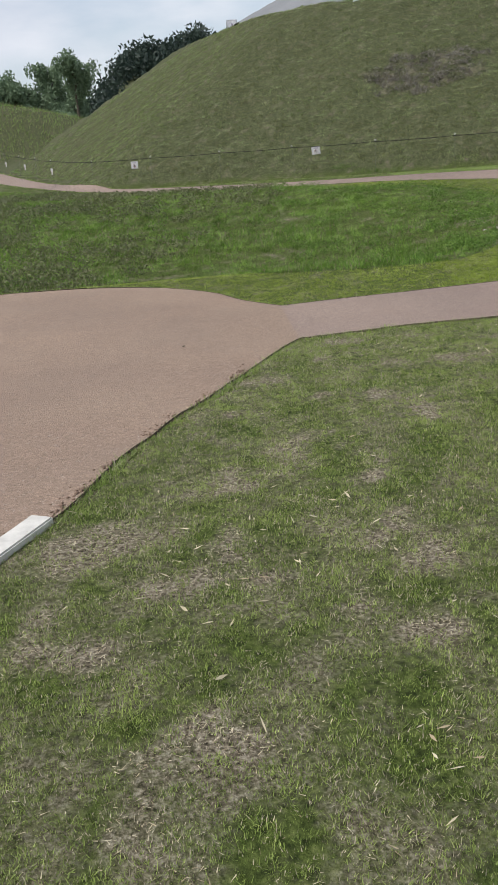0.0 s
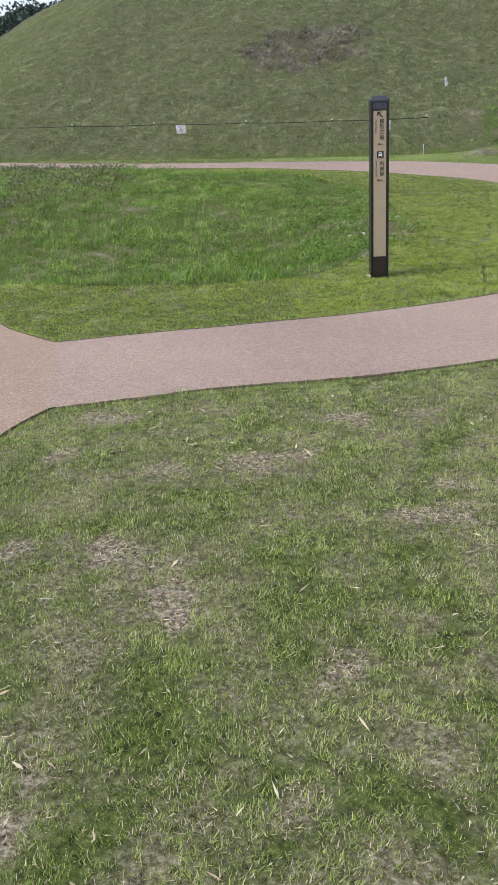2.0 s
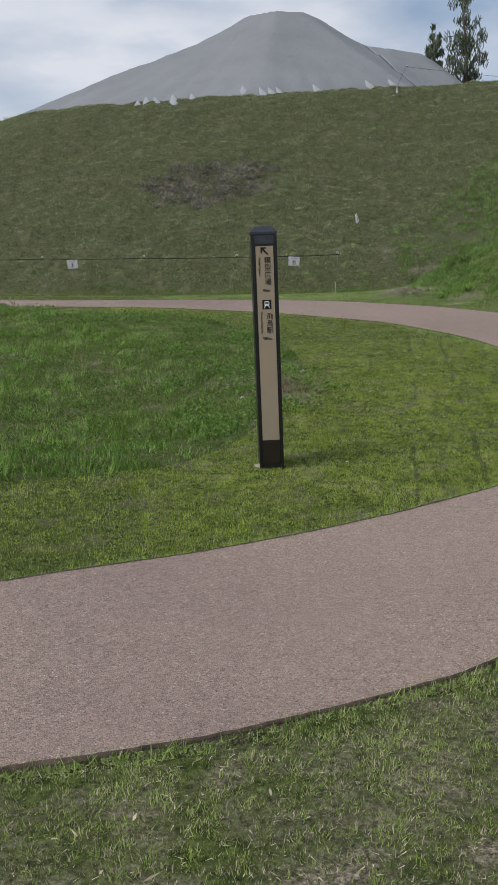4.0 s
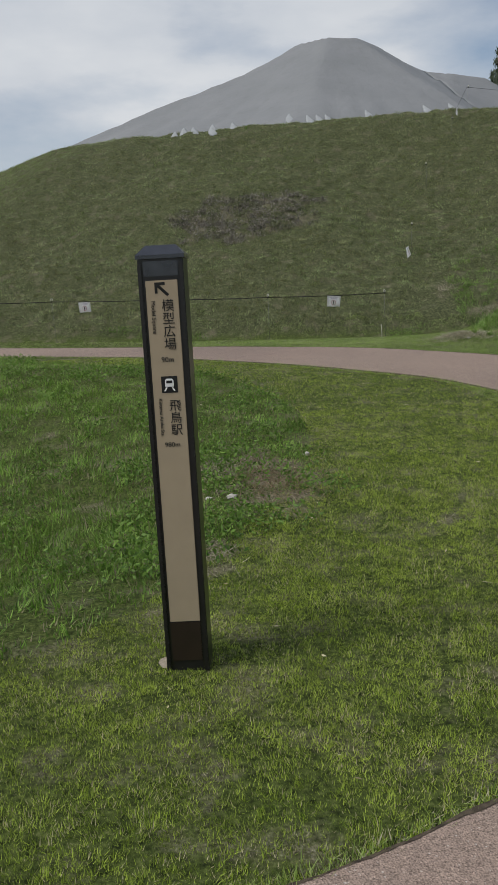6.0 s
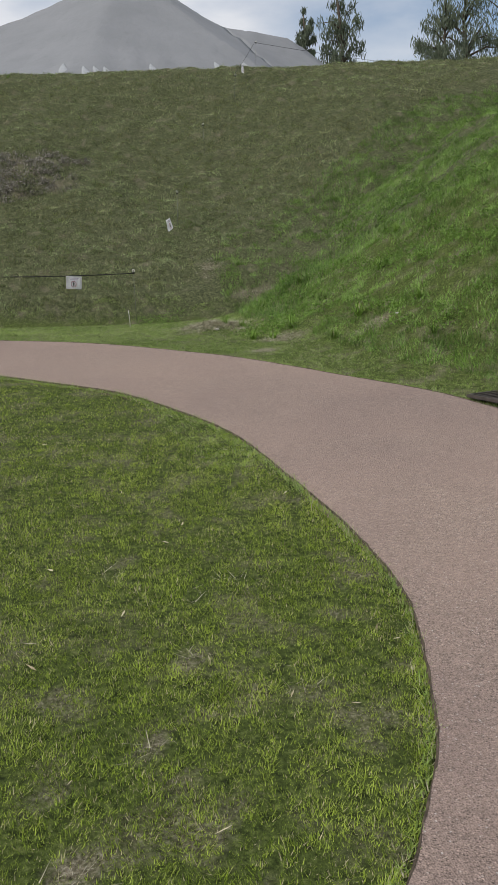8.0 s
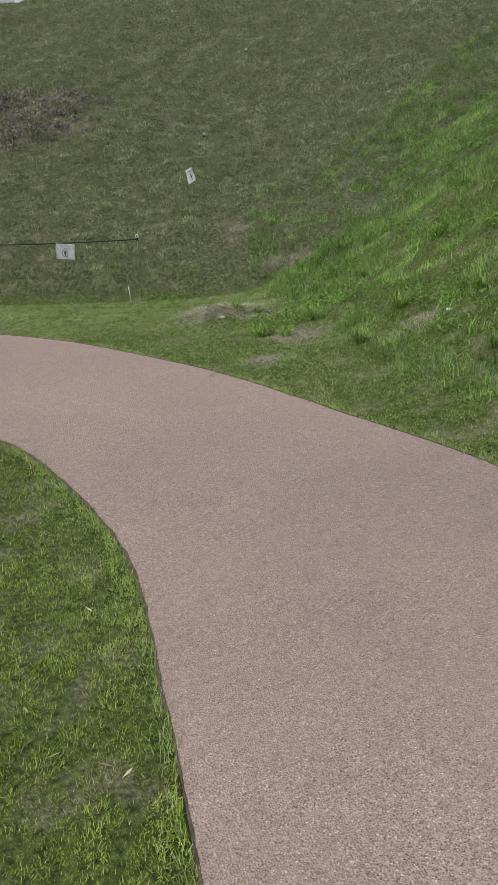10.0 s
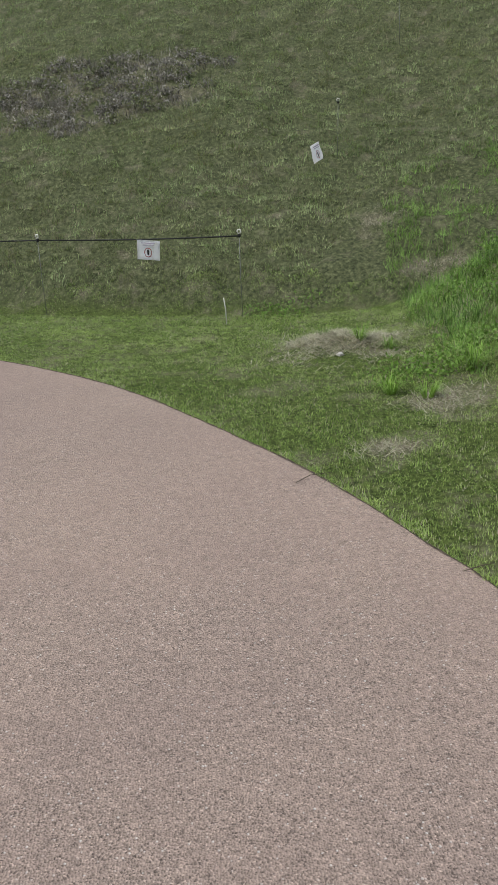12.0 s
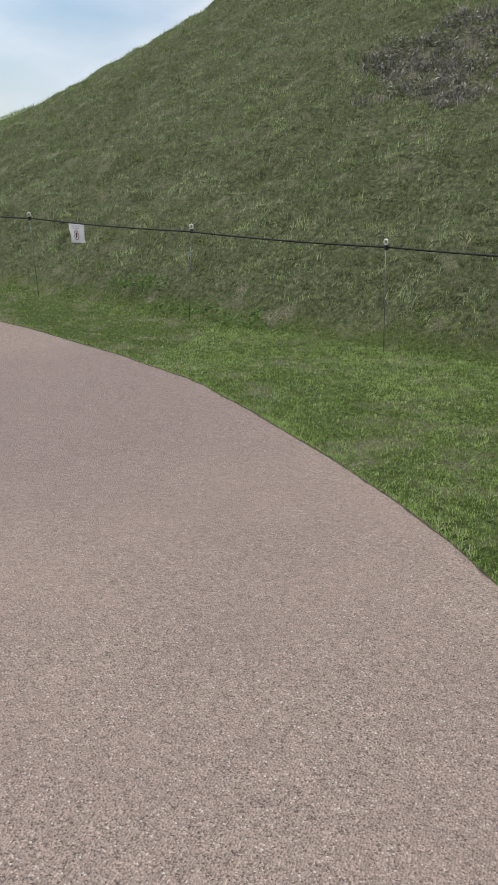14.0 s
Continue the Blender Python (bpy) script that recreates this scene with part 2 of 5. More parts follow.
M_BLACK = plain("black_metal", (0.012, 0.011, 0.012), 0.32, 0.0, 0.2, 30.0, 0.05, 0.5)
M_CAP = plain("dark_cap_metal", (0.07, 0.075, 0.09), 0.2, 0.7, 0.15, 25.0, 0.05, 0.5)
M_BEIGE = plain("beige_panel", (0.36, 0.29, 0.20), 0.45, 0.0, 0.06, 6.0, 0.04)
M_BROWN = plain("dark_brown_panel", (0.022, 0.013, 0.01), 0.35, 0.0, 0.2, 10.0, 0.05, 0.5)
M_INK = plain("black_lettering", (0.012, 0.012, 0.012), 0.5, 0.0, 0.1, 20.0, 0.02)
M_WHITE = plain("white_print", (0.78, 0.78, 0.76), 0.5, 0.0, 0.05, 20.0, 0.02)
M_SIGN = sheet_material()
M_RED = plain("red_print", (0.35, 0.05, 0.06), 0.5, 0.0, 0.1, 20.0, 0.02)
M_GREYPRINT = plain("grey_print", (0.42, 0.38, 0.45), 0.5, 0.0, 0.1, 20.0, 0.02)
M_STEEL = plain("galvanised_rod", (0.2, 0.205, 0.19), 0.5, 0.7, 0.2, 40.0, 0.1)
M_INSUL = plain("pale_insulator", (0.62, 0.60, 0.55), 0.4, 0.0, 0.1, 40.0, 0.05)
M_ROPE = plain("black_rope", (0.02, 0.02, 0.02), 0.8, 0.0, 0.3, 120.0, 0.5)
M_CONC = plain("pale_concrete", (0.58, 0.56, 0.52), 0.85, 0.0, 0.16, 14.0, 0.5)
M_IRON = plain("grate_iron", (0.10, 0.085, 0.075), 0.6, 0.5, 0.3, 30.0, 0.3)
M_SAND = plain("pale_sand", (0.33, 0.28, 0.22), 0.95, 0.0, 0.3, 40.0, 0.8)
M_STONE = plain("grey_stone", (0.46, 0.43, 0.39), 0.9, 0.0, 0.3, 12.0, 0.8)
M_SOIL_SHADOW = plain("dark_soil_and_shadow", (0.085, 0.066, 0.046), 0.95, 0.0, 0.5, 30.0, 0.9)
M_CLOD = plain("gravel_clods", (0.2, 0.135, 0.10), 0.95, 0.0, 0.4, 40.0, 0.8)
M_BARK = plain("bark", (0.10, 0.08, 0.06), 0.9, 0.0, 0.4, 9.0, 0.9)


def tarp_material():
    m, nt, bsdf = material("grey_tarpaulin", 0.75, 0.0, 0.2)
    p = position(nt)
    f = noise_node(nt, p, 0.5, 6.0, 0.6)
    col = ramp(nt, f, [(0.3, (0.20, 0.206, 0.213)), (0.7, (0.235, 0.24, 0.248))])
    streak = noise_node(nt, p, 1.4, 6.0, 0.7, (2.2, 2.2, 0.25))
    col = mix(nt, ramp(nt, streak, [(0.55, (0, 0, 0)), (0.8, (0.5, 0.5, 0.5))]), col, (0.16, 0.16, 0.165))
    nt.links.new(col, bsdf.inputs["Base Color"])
    bump(nt, bsdf, noise_node(nt, p, 2.2, 6.0, 0.6, (1.6, 1.6, 0.5)), 0.3, 0.12)
    return m


M_TARP = tarp_material()
M_PALE_PIECE = plain("pale_edge_piece", (0.33, 0.34, 0.35), 0.8, 0.0, 0.1, 8.0, 0.4)


def leaf_material(name, dark, light):
    return blade_material(name, dark, [0.5 * (a + b) for a, b in zip(dark, light)], light, light, 0.0, 0.3, 0.0)


M_LEAF_BAMBOO = leaf_material("bamboo_leaves", (0.06, 0.10, 0.06), (0.22, 0.30, 0.18))
M_LEAF_DARK = leaf_material("dark_leaves", (0.02, 0.036, 0.03), (0.055, 0.08, 0.06))
M_LEAF_GREY = leaf_material("grey_green_leaves", (0.07, 0.095, 0.06), (0.18, 0.21, 0.14))
M_LEAF_DOCK = leaf_material("dull_weed_leaves", (0.075, 0.088, 0.042), (0.21, 0.225, 0.11))
M_LEAF_WEED = leaf_material("weed_leaves", (0.04, 0.095, 0.016), (0.18, 0.30, 0.055))


# ---------------------------------------------------------------- shape of the land
def smooth(a, b, v):
    t = np.clip((v - a) / (b - a), 0, 1)
    return t * t * (3 - 2 * t)


LATTICE = np.random.RandomState(7).rand(256, 256)


def value_noise(x, y, scale, octaves=3, seed=0):
    total, amp, norm = 0.0, 1.0, 0.0
    for o in range(octaves):
        u, v = x * scale * 2**o + 17.3 * (seed + o), y * scale * 2**o + 9.1 * (seed + 2 * o)
        iu, iv = np.floor(u).astype(int), np.floor(v).astype(int)
        fu, fv = u - iu, v - iv
        fu, fv = fu * fu * (3 - 2 * fu), fv * fv * (3 - 2 * fv)
        a, b = LATTICE[iu % 256, iv % 256], LATTICE[(iu + 1) % 256, iv % 256]
        c, d = LATTICE[iu % 256, (iv + 1) % 256], LATTICE[(iu + 1) % 256, (iv + 1) % 256]
        total = total + amp * ((a * (1 - fu) + b * fu) * (1 - fv) + (c * (1 - fu) + d * fu) * fv)
        norm, amp = norm + amp, amp * 0.5
    return total / norm


FRONT = np.array([0.302, 0.953])   # inward normal of the mound's front face
WEST = np.array([0.888, 0.460])    # inward normal of its west face
TAN = math.tan(radians(30.5))


def inside_mound(x, y):
    """Metres inside the foot of the mound; the corner between its faces is a little rounded."""
    a = x * FRONT[0] + y * FRONT[1] - 24.95
    b = x * WEST[0] + y * WEST[1] - 8.95
    h = np.clip(0.5 + 0.5 * (b - a) / 1.0, 0, 1)
    s = b * (1 - h) + a * h - 1.0 * h * (1 - h)
    c = x * 0.953 - y * 0.302 + 23.0
    h = np.clip(0.5 + 0.5 * (c - s) / 1.0, 0, 1)
    s = c * (1 - h) + s * h - 1.0 * h * (1 - h)
    s = np.minimum(s, 62 - (x * FRONT[0] + y * FRONT[1]))
    return np.minimum(s, 34 - (x * 0.953 - y * 0.302))


BANK_Y = (0, 5, 10, 13, 15.3, 17.5, 19.5, 21.8, 24, 27, 30)
BANK_X = (14, 12.4, 11.0, 10.3, 10.05, 9.6, 9.6, 9.75, 9.9, 10.4, 11.8)
GROUND_Y = (-60, 0, 11, 13.3, 15.5, 18.4, 20.6, 24, 27, 31, 34, 38.5, 60, 100)
GROUND_Z = (-0.04, -0.04, -0.04, 0.09, 0.22, 0.38, 0.42, 0.39, 0.5, 0.70, 0.90, 1.22, 1.6, 2.0)


_ys = np.arange(-62, 104, 0.1)
_zs = np.convolve(np.pad(np.interp(_ys, GROUND_Y, GROUND_Z), 9, mode="edge"), np.hanning(21)[1:-1] / np.hanning(21)[1:-1].sum(), mode="valid")


def base_height(x, y):
    z = np.interp(y, _ys, _zs) + 0.12 * np.exp(-(((x - 9.1) / 0.45) ** 2) - ((y - 21.3) / 0.5) ** 2)
    dip = smooth(4.3, 1.9, x) * smooth(10.95, 12.7, y) * smooth(20.3 - 0.6 * np.clip(x, -6, 4), 12.8, y)
    rim = smooth(3.6, 1.5, x) * np.exp(-(((y - 20.2 + 0.62 * np.clip(x, -6, 4)) / 1.1) ** 2))
    return z - 0.42 * dip + 0.10 * rim


def land(x, y):
    x, y = np.asarray(x, float), np.asarray(y, float)
    z = base_height(x, y)
    s = inside_mound(x, y)
    top = 5.57 + 0.032 * (x - 2.5)
    rise = np.clip(s, 0, None) * TAN
    k = np.clip(0.5 + 0.5 * (top - rise) / 0.5, 0, 1)
    rise = rise * k + top * (1 - k) - 0.5 * k * (1 - k)
    rise = rise + smooth(0.1, 2.0, s) * (value_noise(x, y, 0.7, 3, 3) - 0.5) * 0.22
    rise = rise - 0.5 * np.exp(-(((x - 11.2) / 2.6) ** 2) - ((s - 5.2) / 2.6) ** 2)
    w = smooth(0.0, 0.6, s + 0.35 * (value_noise(x, y, 1.8, 3, 119) - 0.5))
    mound = z * (1 - w) + 0.55 * w + rise
    d = x - np.interp(y, BANK_Y, BANK_X) - 0.15
    bank = z + np.clip(0.31 * (d + np.sqrt(d * d + 0.3)) - 0.012, 0, None)
    bank = np.minimum(bank, 4.3 + 0.1 * (bank - 4.3)) + smooth(0, 1.5, bank - z) * (value_noise(x, y, 0.9, 3, 5) - 0.5) * 0.3
    mound = mound + smooth(0.15, 0.8, s) * 0.17 * (value_noise((x * 0.953 - y * 0.302), (x * 0.302 + y * 0.953) * 2.0, 2.6, 2, 49) - 0.5)
    z = np.where(s > 0, np.maximum(mound, z), z)
    z = np.maximum(z, np.where(x > 5, bank, -9))
    far = 3.8 * smooth(9.0, 0.0, np.hypot((x + 17) * 0.5, y - 62))
    hill = 12.5 * smooth(1.0, 0.35, np.hypot((x + 4) / 24, (y - 165) / 55))
    return np.maximum(z, base_height(x, y) + np.maximum(far, hill))


def curve_points(keys, n):
    """Evenly spaced points on a smooth line through the keys."""
    k = np.array(keys, float)
    k = np.vstack([2 * k[0] - k[1], k, 2 * k[-1] - k[-2]])
    out = []
    for i in range(1, len(k) - 2):
        t = np.linspace(0, 1, 24, endpoint=False)[:, None]
        p0, p1, p2, p3 = k[i - 1], k[i], k[i + 1], k[i + 2]
        out.append(0.5 * (2 * p1 + (p2 - p0) * t + (2 * p0 - 5 * p1 + 4 * p2 - p3) * t**2 + (3 * p1 - p0 - 3 * p2 + p3) * t**3))
    out = np.vstack(out + [k[-2][None]])
    d = np.r_[0, np.cumsum(np.hypot(*np.diff(out, axis=0).T))]
    u = np.linspace(0, d[-1], n)
    return np.stack([np.interp(u, d, out[:, 0]), np.interp(u, d, out[:, 1])], 1)


OUTER_KEYS = [(0.5, 7.06), (1.4, 7.2), (2.4, 7.25), (3.5, 7.46), (5.5, 8.3), (7.6, 9.9), (9.1, 12.0), (9.7, 14.2), (9.55, 15.7), (9.11, 16.88),
              (8.5, 18.3), (7.5, 20.1), (6.7, 21.08), (5.68, 22.1), (4.8, 22.8), (3.2, 23.7), (0.0, 25.2), (-3.6, 27.5), (-6.4, 31.8), (-9.4, 37.6), (-12.8, 44.0)]
INNER_KEYS = [(0.44, 8.62), (1.1, 8.72), (1.9, 8.8), (2.76, 8.92), (3.7, 9.17), (4.86, 9.64), (5.9, 10.35), (6.66, 11.15), (7.15, 12.0), (7.39, 12.9),
              (7.44, 14.2), (7.38, 15.5), (6.9, 17.0), (6.3, 17.75), (5.14, 19.15), (3.73, 20.55), (2.0, 21.9), (0.0, 23.4), (-3.3, 26.1), (-5.5, 28.8), (-8.4, 33.2), (-12.2, 39.5), (-16.0, 44.0)]
PLAZA_NEAR = [(-6.0, -7.0), (-3.6, -1.0), (-2.2, 1.4), (-1.2, 3.3), (-0.95, 3.7), (-0.75, 4.36), (-0.47, 5.09), (-0.13, 5.78), (0.26, 6.62), (0.5, 7.06)]
PLAZA_FAR = [(0.44, 8.62), (0.02, 9.2), (-0.2, 9.7), (-0.8, 10.4), (-1.55, 10.85), (-2.3, 11.05), (-3.1, 11.1), (-6.0, 11.0), (-12.0, 10.6)]
OUTER, INNER = curve_points(OUTER_KEYS, 220), curve_points(INNER_KEYS, 220)
NEAR, FARSIDE = curve_points(PLAZA_NEAR, 70), curve_points(PLAZA_FAR, 60)


def wander(line, seed, size=0.025):
    q = line.copy()
    q[:, 0] += (value_noise(line[:, 0], line[:, 1], 3.0, 3, seed) - 0.5) * 2 * size
    q[:, 1] += (value_noise(line[:, 0], line[:, 1], 3.0, 3, seed + 4) - 0.5) * 2 * size
    return q


OUTER[1:], INNER[1:], NEAR[:-1], FARSIDE[1:] = wander(OUTER, 11)[1:], wander(INNER, 12)[1:], wander(NEAR, 13, 0.028)[:-1], wander(FARSIDE, 14)[1:]
PATH_POLY = np.vstack([OUTER, INNER[::-1]])
PLAZA_POLY = np.vstack([NEAR, FARSIDE, [(-30, 10.0), (-30, -7.0)]])


def in_poly(x, y, poly):
    hit = np.zeros(len(x), bool)
    x0, y0 = poly[-1]
    for x1, y1 in poly:
        cross = ((y1 > y) != (y0 > y)) & (x < (x0 - x1) * (y - y1) / (y0 - y1 + 1e-12) + x1)
        hit ^= cross
        x0, y0 = x1, y1
    return hit


CELL, CORNER = 0.03, (-12.0, -2.0)
_gx, _gy = np.meshgrid(CORNER[0] + CELL * np.arange(800), CORNER[1] + CELL * np.arange(1400))
PAVED_MAP = (in_poly(_gx.ravel(), _gy.ravel(), PATH_POLY[::2]) | in_poly(_gx.ravel(), _gy.ravel(), PLAZA_POLY)).reshape(_gx.shape)


def paved(x, y):
    """Whether a place lies on the path or the plaza, by a fine map of them."""
    i = np.clip(np.round((x - CORNER[0]) / CELL).astype(int), 0, 799)
    j = np.clip(np.round((y - CORNER[1]) / CELL).astype(int), 0, 1399)
    return PAVED_MAP[j, i]


LUSH_POLY = curve_points([(-12, 12.5), (-3.1, 12.45), (-1.6, 12.2), (-0.5, 11.55), (0.6, 10.85), (2.2, 10.6), (3.0, 10.85), (3.7, 11.9), (4.45, 13.2), (4.85, 14.6), (4.9, 16.3), (4.2, 18.6),
                          (3.0, 19.7), (0.0, 22.5), (-3.4, 25.2), (-6.2, 28.4), (-14, 38)], 90)
PATCH_AT, PATCH_SIZE = (6.5, 28.95), (1.9, 1.25)   # withered patch on the mound's front


def patch_mask(x, y):
    u = (x - PATCH_AT[0]) * 0.953 - (y - PATCH_AT[1]) * 0.302
    v = (x - PATCH_AT[0]) * 0.302 + (y - PATCH_AT[1]) * 0.953
    r = np.hypot((u - 0.45 * v) / PATCH_SIZE[0], v / PATCH_SIZE[1]) + (value_noise(x, y, 1.6, 3, 21) - 0.5) * 0.9
    return smooth(1.1, 0.75, r)


def thatch(x, y):
    """Worn places in the near lawn where pale thatch shows."""
    return smooth(0.63, 0.78, value_noise(x, y, 4.2, 3, 95)) * smooth(7.3, 6.7, y)


SEAM_SPOTS = [(6.42, 12.71, 0.07, 0.14), (6.27, 12.24, 0.07, 0.12), (6.08, 13.09, 0.07, 0.12), (6.6, 11.9, 0.08, 0.12), (5.97, 11.72, 0.12, 0.07), (6.6, 12.86, 0.14, 0.05), (5.19, 12.07, 0.1, 0.08), (5.65, 11.24, 0.12, 0.07)]
BARE_SPOTS = SEAM_SPOTS + [(4.28, 13.2, 0.42, 0.85), (3.9, 13.7, 0.3, 0.3), (3.69, 11.85, 0.14, 0.4), (10.1, 24.5, 0.4, 0.25), (10.5, 23.45, 0.4, 0.3), (8.9, 18.7, 0.2, 0.16), (9.1, 21.3, 0.5, 0.55), (9.42, 19.4, 0.35, 0.3), (10.15, 18.3, 0.28, 0.22)]


def bare(x, y):
    b = np.zeros_like(x)
    for bx, by, rx, ry in BARE_SPOTS:
        r = np.hypot((x - bx) / rx, (y - by) / ry) + (value_noise(x, y, 3.5, 3, 23) - 0.5) * 0.9
        b = np.maximum(b, smooth(1.15, 0.6, r) * smooth(0.28, 0.45, value_noise(x, y, 6.0, 3, 25)))
    return b


# ---------------------------------------------------------------- mesh helpers
def mesh_from(name, verts, faces, mat, smooth_faces=False):
    me = bpy.data.meshes.new(name)
    me.from_pydata([tuple(map(float, v)) for v in verts], [], [tuple(map(int, f)) for f in faces])
    me.materials.append(mat)
    if smooth_faces:
        me.polygons.foreach_set("use_smooth", [True] * len(me.polygons))
    me.update()
    return me


def tri_mesh(name, verts, tris, mat):
    """A mesh from arrays of corners and triangles."""
    me = bpy.data.meshes.new(name)
    me.vertices.add(len(verts))
    me.vertices.foreach_set("co", np.ascontiguousarray(verts, np.float32).ravel())
    me.loops.add(len(tris) * 3)
    me.loops.foreach_set("vertex_index", np.ascontiguousarray(tris, np.int32).ravel())
    me.polygons.add(len(tris))
    me.polygons.foreach_set("loop_start", np.arange(0, len(tris) * 3, 3, dtype=np.int32))
    me.update(calc_edges=True)
    me.materials.append(mat)
    return me


def part(name, bm, mat, parent, label=""):
    me = bpy.data.meshes.new(name)
    bm.to_mesh(me)
    bm.free()
    me.materials.append(mat)
    ob = new(name, me)
    if parent is not None:
        ob.parent = parent
    return tagged(ob, label)


def box(sx, sy, sz, at=(0, 0, 0), bevel=0.0, turn=None, bm=None):
    own = bm is None
    bm = bmesh.new() if own else bm
    g = bmesh.ops.create_cube(bm, size=1.0)["verts"]
    bmesh.ops.scale(bm, vec=(sx, sy, sz), verts=g)
    if bevel:
        edges = list({e for v in g for e in v.link_edges})
        g = [v for v in bmesh.ops.bevel(bm, geom=edges, offset=bevel, segments=2, affect="EDGES")["verts"]]
        g = list({v for v in bm.verts if v.is_valid}) if own else g
    if turn is not None:
        bmesh.ops.transform(bm, matrix=turn, verts=g)
    bmesh.ops.translate(bm, vec=at, verts=g)
    return bm


def tube(points, radius, sides=6, end=None):
    """A round bar through points, tapered to the end radius."""
    bm = bmesh.new()
    rings, n = [], len(points)
    end = radius if end is None else end
    for i, p in enumerate(points):
        p = Vector(p)
        d = (Vector(points[min(i + 1, n - 1)]) - Vector(points[max(i - 1, 0)])).normalized()
        u = d.cross(Vector((0.31, 0.17, 0.93)) if abs(d.z) < 0.9 else Vector((1, 0.1, 0))).normalized()
        v = d.cross(u)
        r = radius + (end - radius) * i / max(1, n - 1)
        rings.append([bm.verts.new(p + u * r * math.cos(a) + v * r * math.sin(a)) for a in [2 * math.pi * k / sides for k in range(sides)]])
    for a, b in zip(rings, rings[1:]):
        for k in range(sides):
            bm.faces.new((a[k], a[(k + 1) % sides], b[(k + 1) % sides], b[k])).smooth = True
    bm.faces.new(rings[0][::-1])
    bm.faces.new(rings[-1])
    return bm


def ground_z(x, y):
    return float(land(np.array([x]), np.array([y]))[0])


# ---------------------------------------------------------------- ground, paving
def build_ground():
    xs = np.r_[-600, -300, -150, np.arange(-90, -30, 4), np.arange(-30, -12, 1.0), np.arange(-12, 22, 0.12), np.arange(22, 60, 1.5), np.arange(60, 100, 8), 150, 300, 600]
    ys = np.r_[-500, -200, -80, np.arange(-40, -4, 4), np.arange(-4, 2, 0.5), np.arange(2, 38, 0.12), np.arange(38, 80, 1.0), np.arange(80, 240, 8), 300, 450, 900]
    gx, gy = np.meshgrid(xs, ys)
    x, y = gx.ravel(), gy.ravel()
    z = land(x, y)
    z = z - 0.05 * paved(x, y)
    nx, ny = len(xs), len(ys)
    i = np.arange(nx * ny).reshape(ny, nx)
    faces = np.stack([i[:-1, :-1], i[:-1, 1:], i[1:, 1:], i[1:, :-1]], -1).reshape(-1, 4)
    tris = np.vstack([faces[:, [0, 1, 2]], faces[:, [0, 2, 3]]])
    me = tri_mesh("ground", np.stack([x, y, z], 1), tris, M_GROUND)
    s = inside_mound(x, y)
    dry = 0.10 * smooth(7.6, 7.0, y) + 0.34 * thatch(x, y) + 0.22 * bare(x, y) + 0.12 * patch_mask(x, y) * (s > 0) - 0.05 * (s > 0.3) - 0.06 * (y > 45)
    dry = dry + 0.12
    me.attributes.new("dull", "FLOAT", "POINT").data.foreach_set("value", np.clip(smooth(0.0, 0.25, s) + smooth(42, 46, y), 0, 1).astype(np.float32))
    me.attributes.new("dry", "FLOAT", "POINT").data.foreach_set("value", dry.astype(np.float32))
    me.polygons.foreach_set("use_smooth", np.ones(len(me.polygons), bool))
    return tagged(new("ground", me), "mown park lawn rising into grassy burial mound slopes", "ground", kind="structure")


ground = build_ground()


def build_path():
    n, across = len(OUTER), 7
    verts, faces = [], []
    for a, b in zip(OUTER, INNER):
        for k in range(across):
            p = a + (b - a) * k / (across - 1)
            verts.append((p[0], p[1], 0))
    v = np.array(verts)
    v[:, 2] = land(v[:, 0], v[:, 1]) + 0.014
    for r in range(n - 1):
        for k in range(across - 1):
            i = r * across + k
            faces.append((i, i + across, i + across + 1, i + 1))
    # a thin turned-down rim, so that the slab shows an edge
    base = len(v)
    rim = []
    for r in range(n):
        for k in (0, across - 1):
            rim += [v[r * across + k], v[r * across + k] - (0, 0, 0.06)]
    v = np.vstack([v, rim])
    for r in range(n - 1):
        i, j = base + 4 * r, base + 4 * (r + 1)
        faces.append((i, i + 1, j + 1, j))
        faces.append((i + 2, j + 2, j + 3, i + 3))
    me = mesh_from("path", v, faces, M_PATH)
    me.polygons.foreach_set("use_smooth", [i < (n - 1) * (across - 1) for i in range(len(faces))])
    return tagged(new("path", me), "pink-brown resin-bound gravel footpath curving through the lawn", "path", kind="structure")


def build_plaza():
    bm = bmesh.new()
    top = [bm.verts.new((p[0], p[1], -0.026)) for p in PLAZA_POLY]
    low = [bm.verts.new((p[0], p[1], -0.10)) for p in PLAZA_POLY]
    f = bm.faces.new(top)
    f.normal_update()
    if f.normal.z < 0:
        f.normal_flip()
    for i in range(len(top)):
        j = (i + 1) % len(top)
        bm.faces.new((top[i], low[i], low[j], top[j]))
    bmesh.ops.triangulate(bm, faces=[f])
    return tagged(part("pavement", bm, M_PLAZA, None), "open plaza of smooth brown resin-bound gravel", "pavement", kind="structure")


path = build_path()
plaza = build_plaza()


# ---------------------------------------------------------------- grass
RNG = np.random.RandomState(3)


def scatter(x0, x1, y0, y1, per_m2):
    n = int((x1 - x0) * (y1 - y0) * per_m2)
    return RNG.uniform(x0, x1, n), RNG.uniform(y0, y1, n)


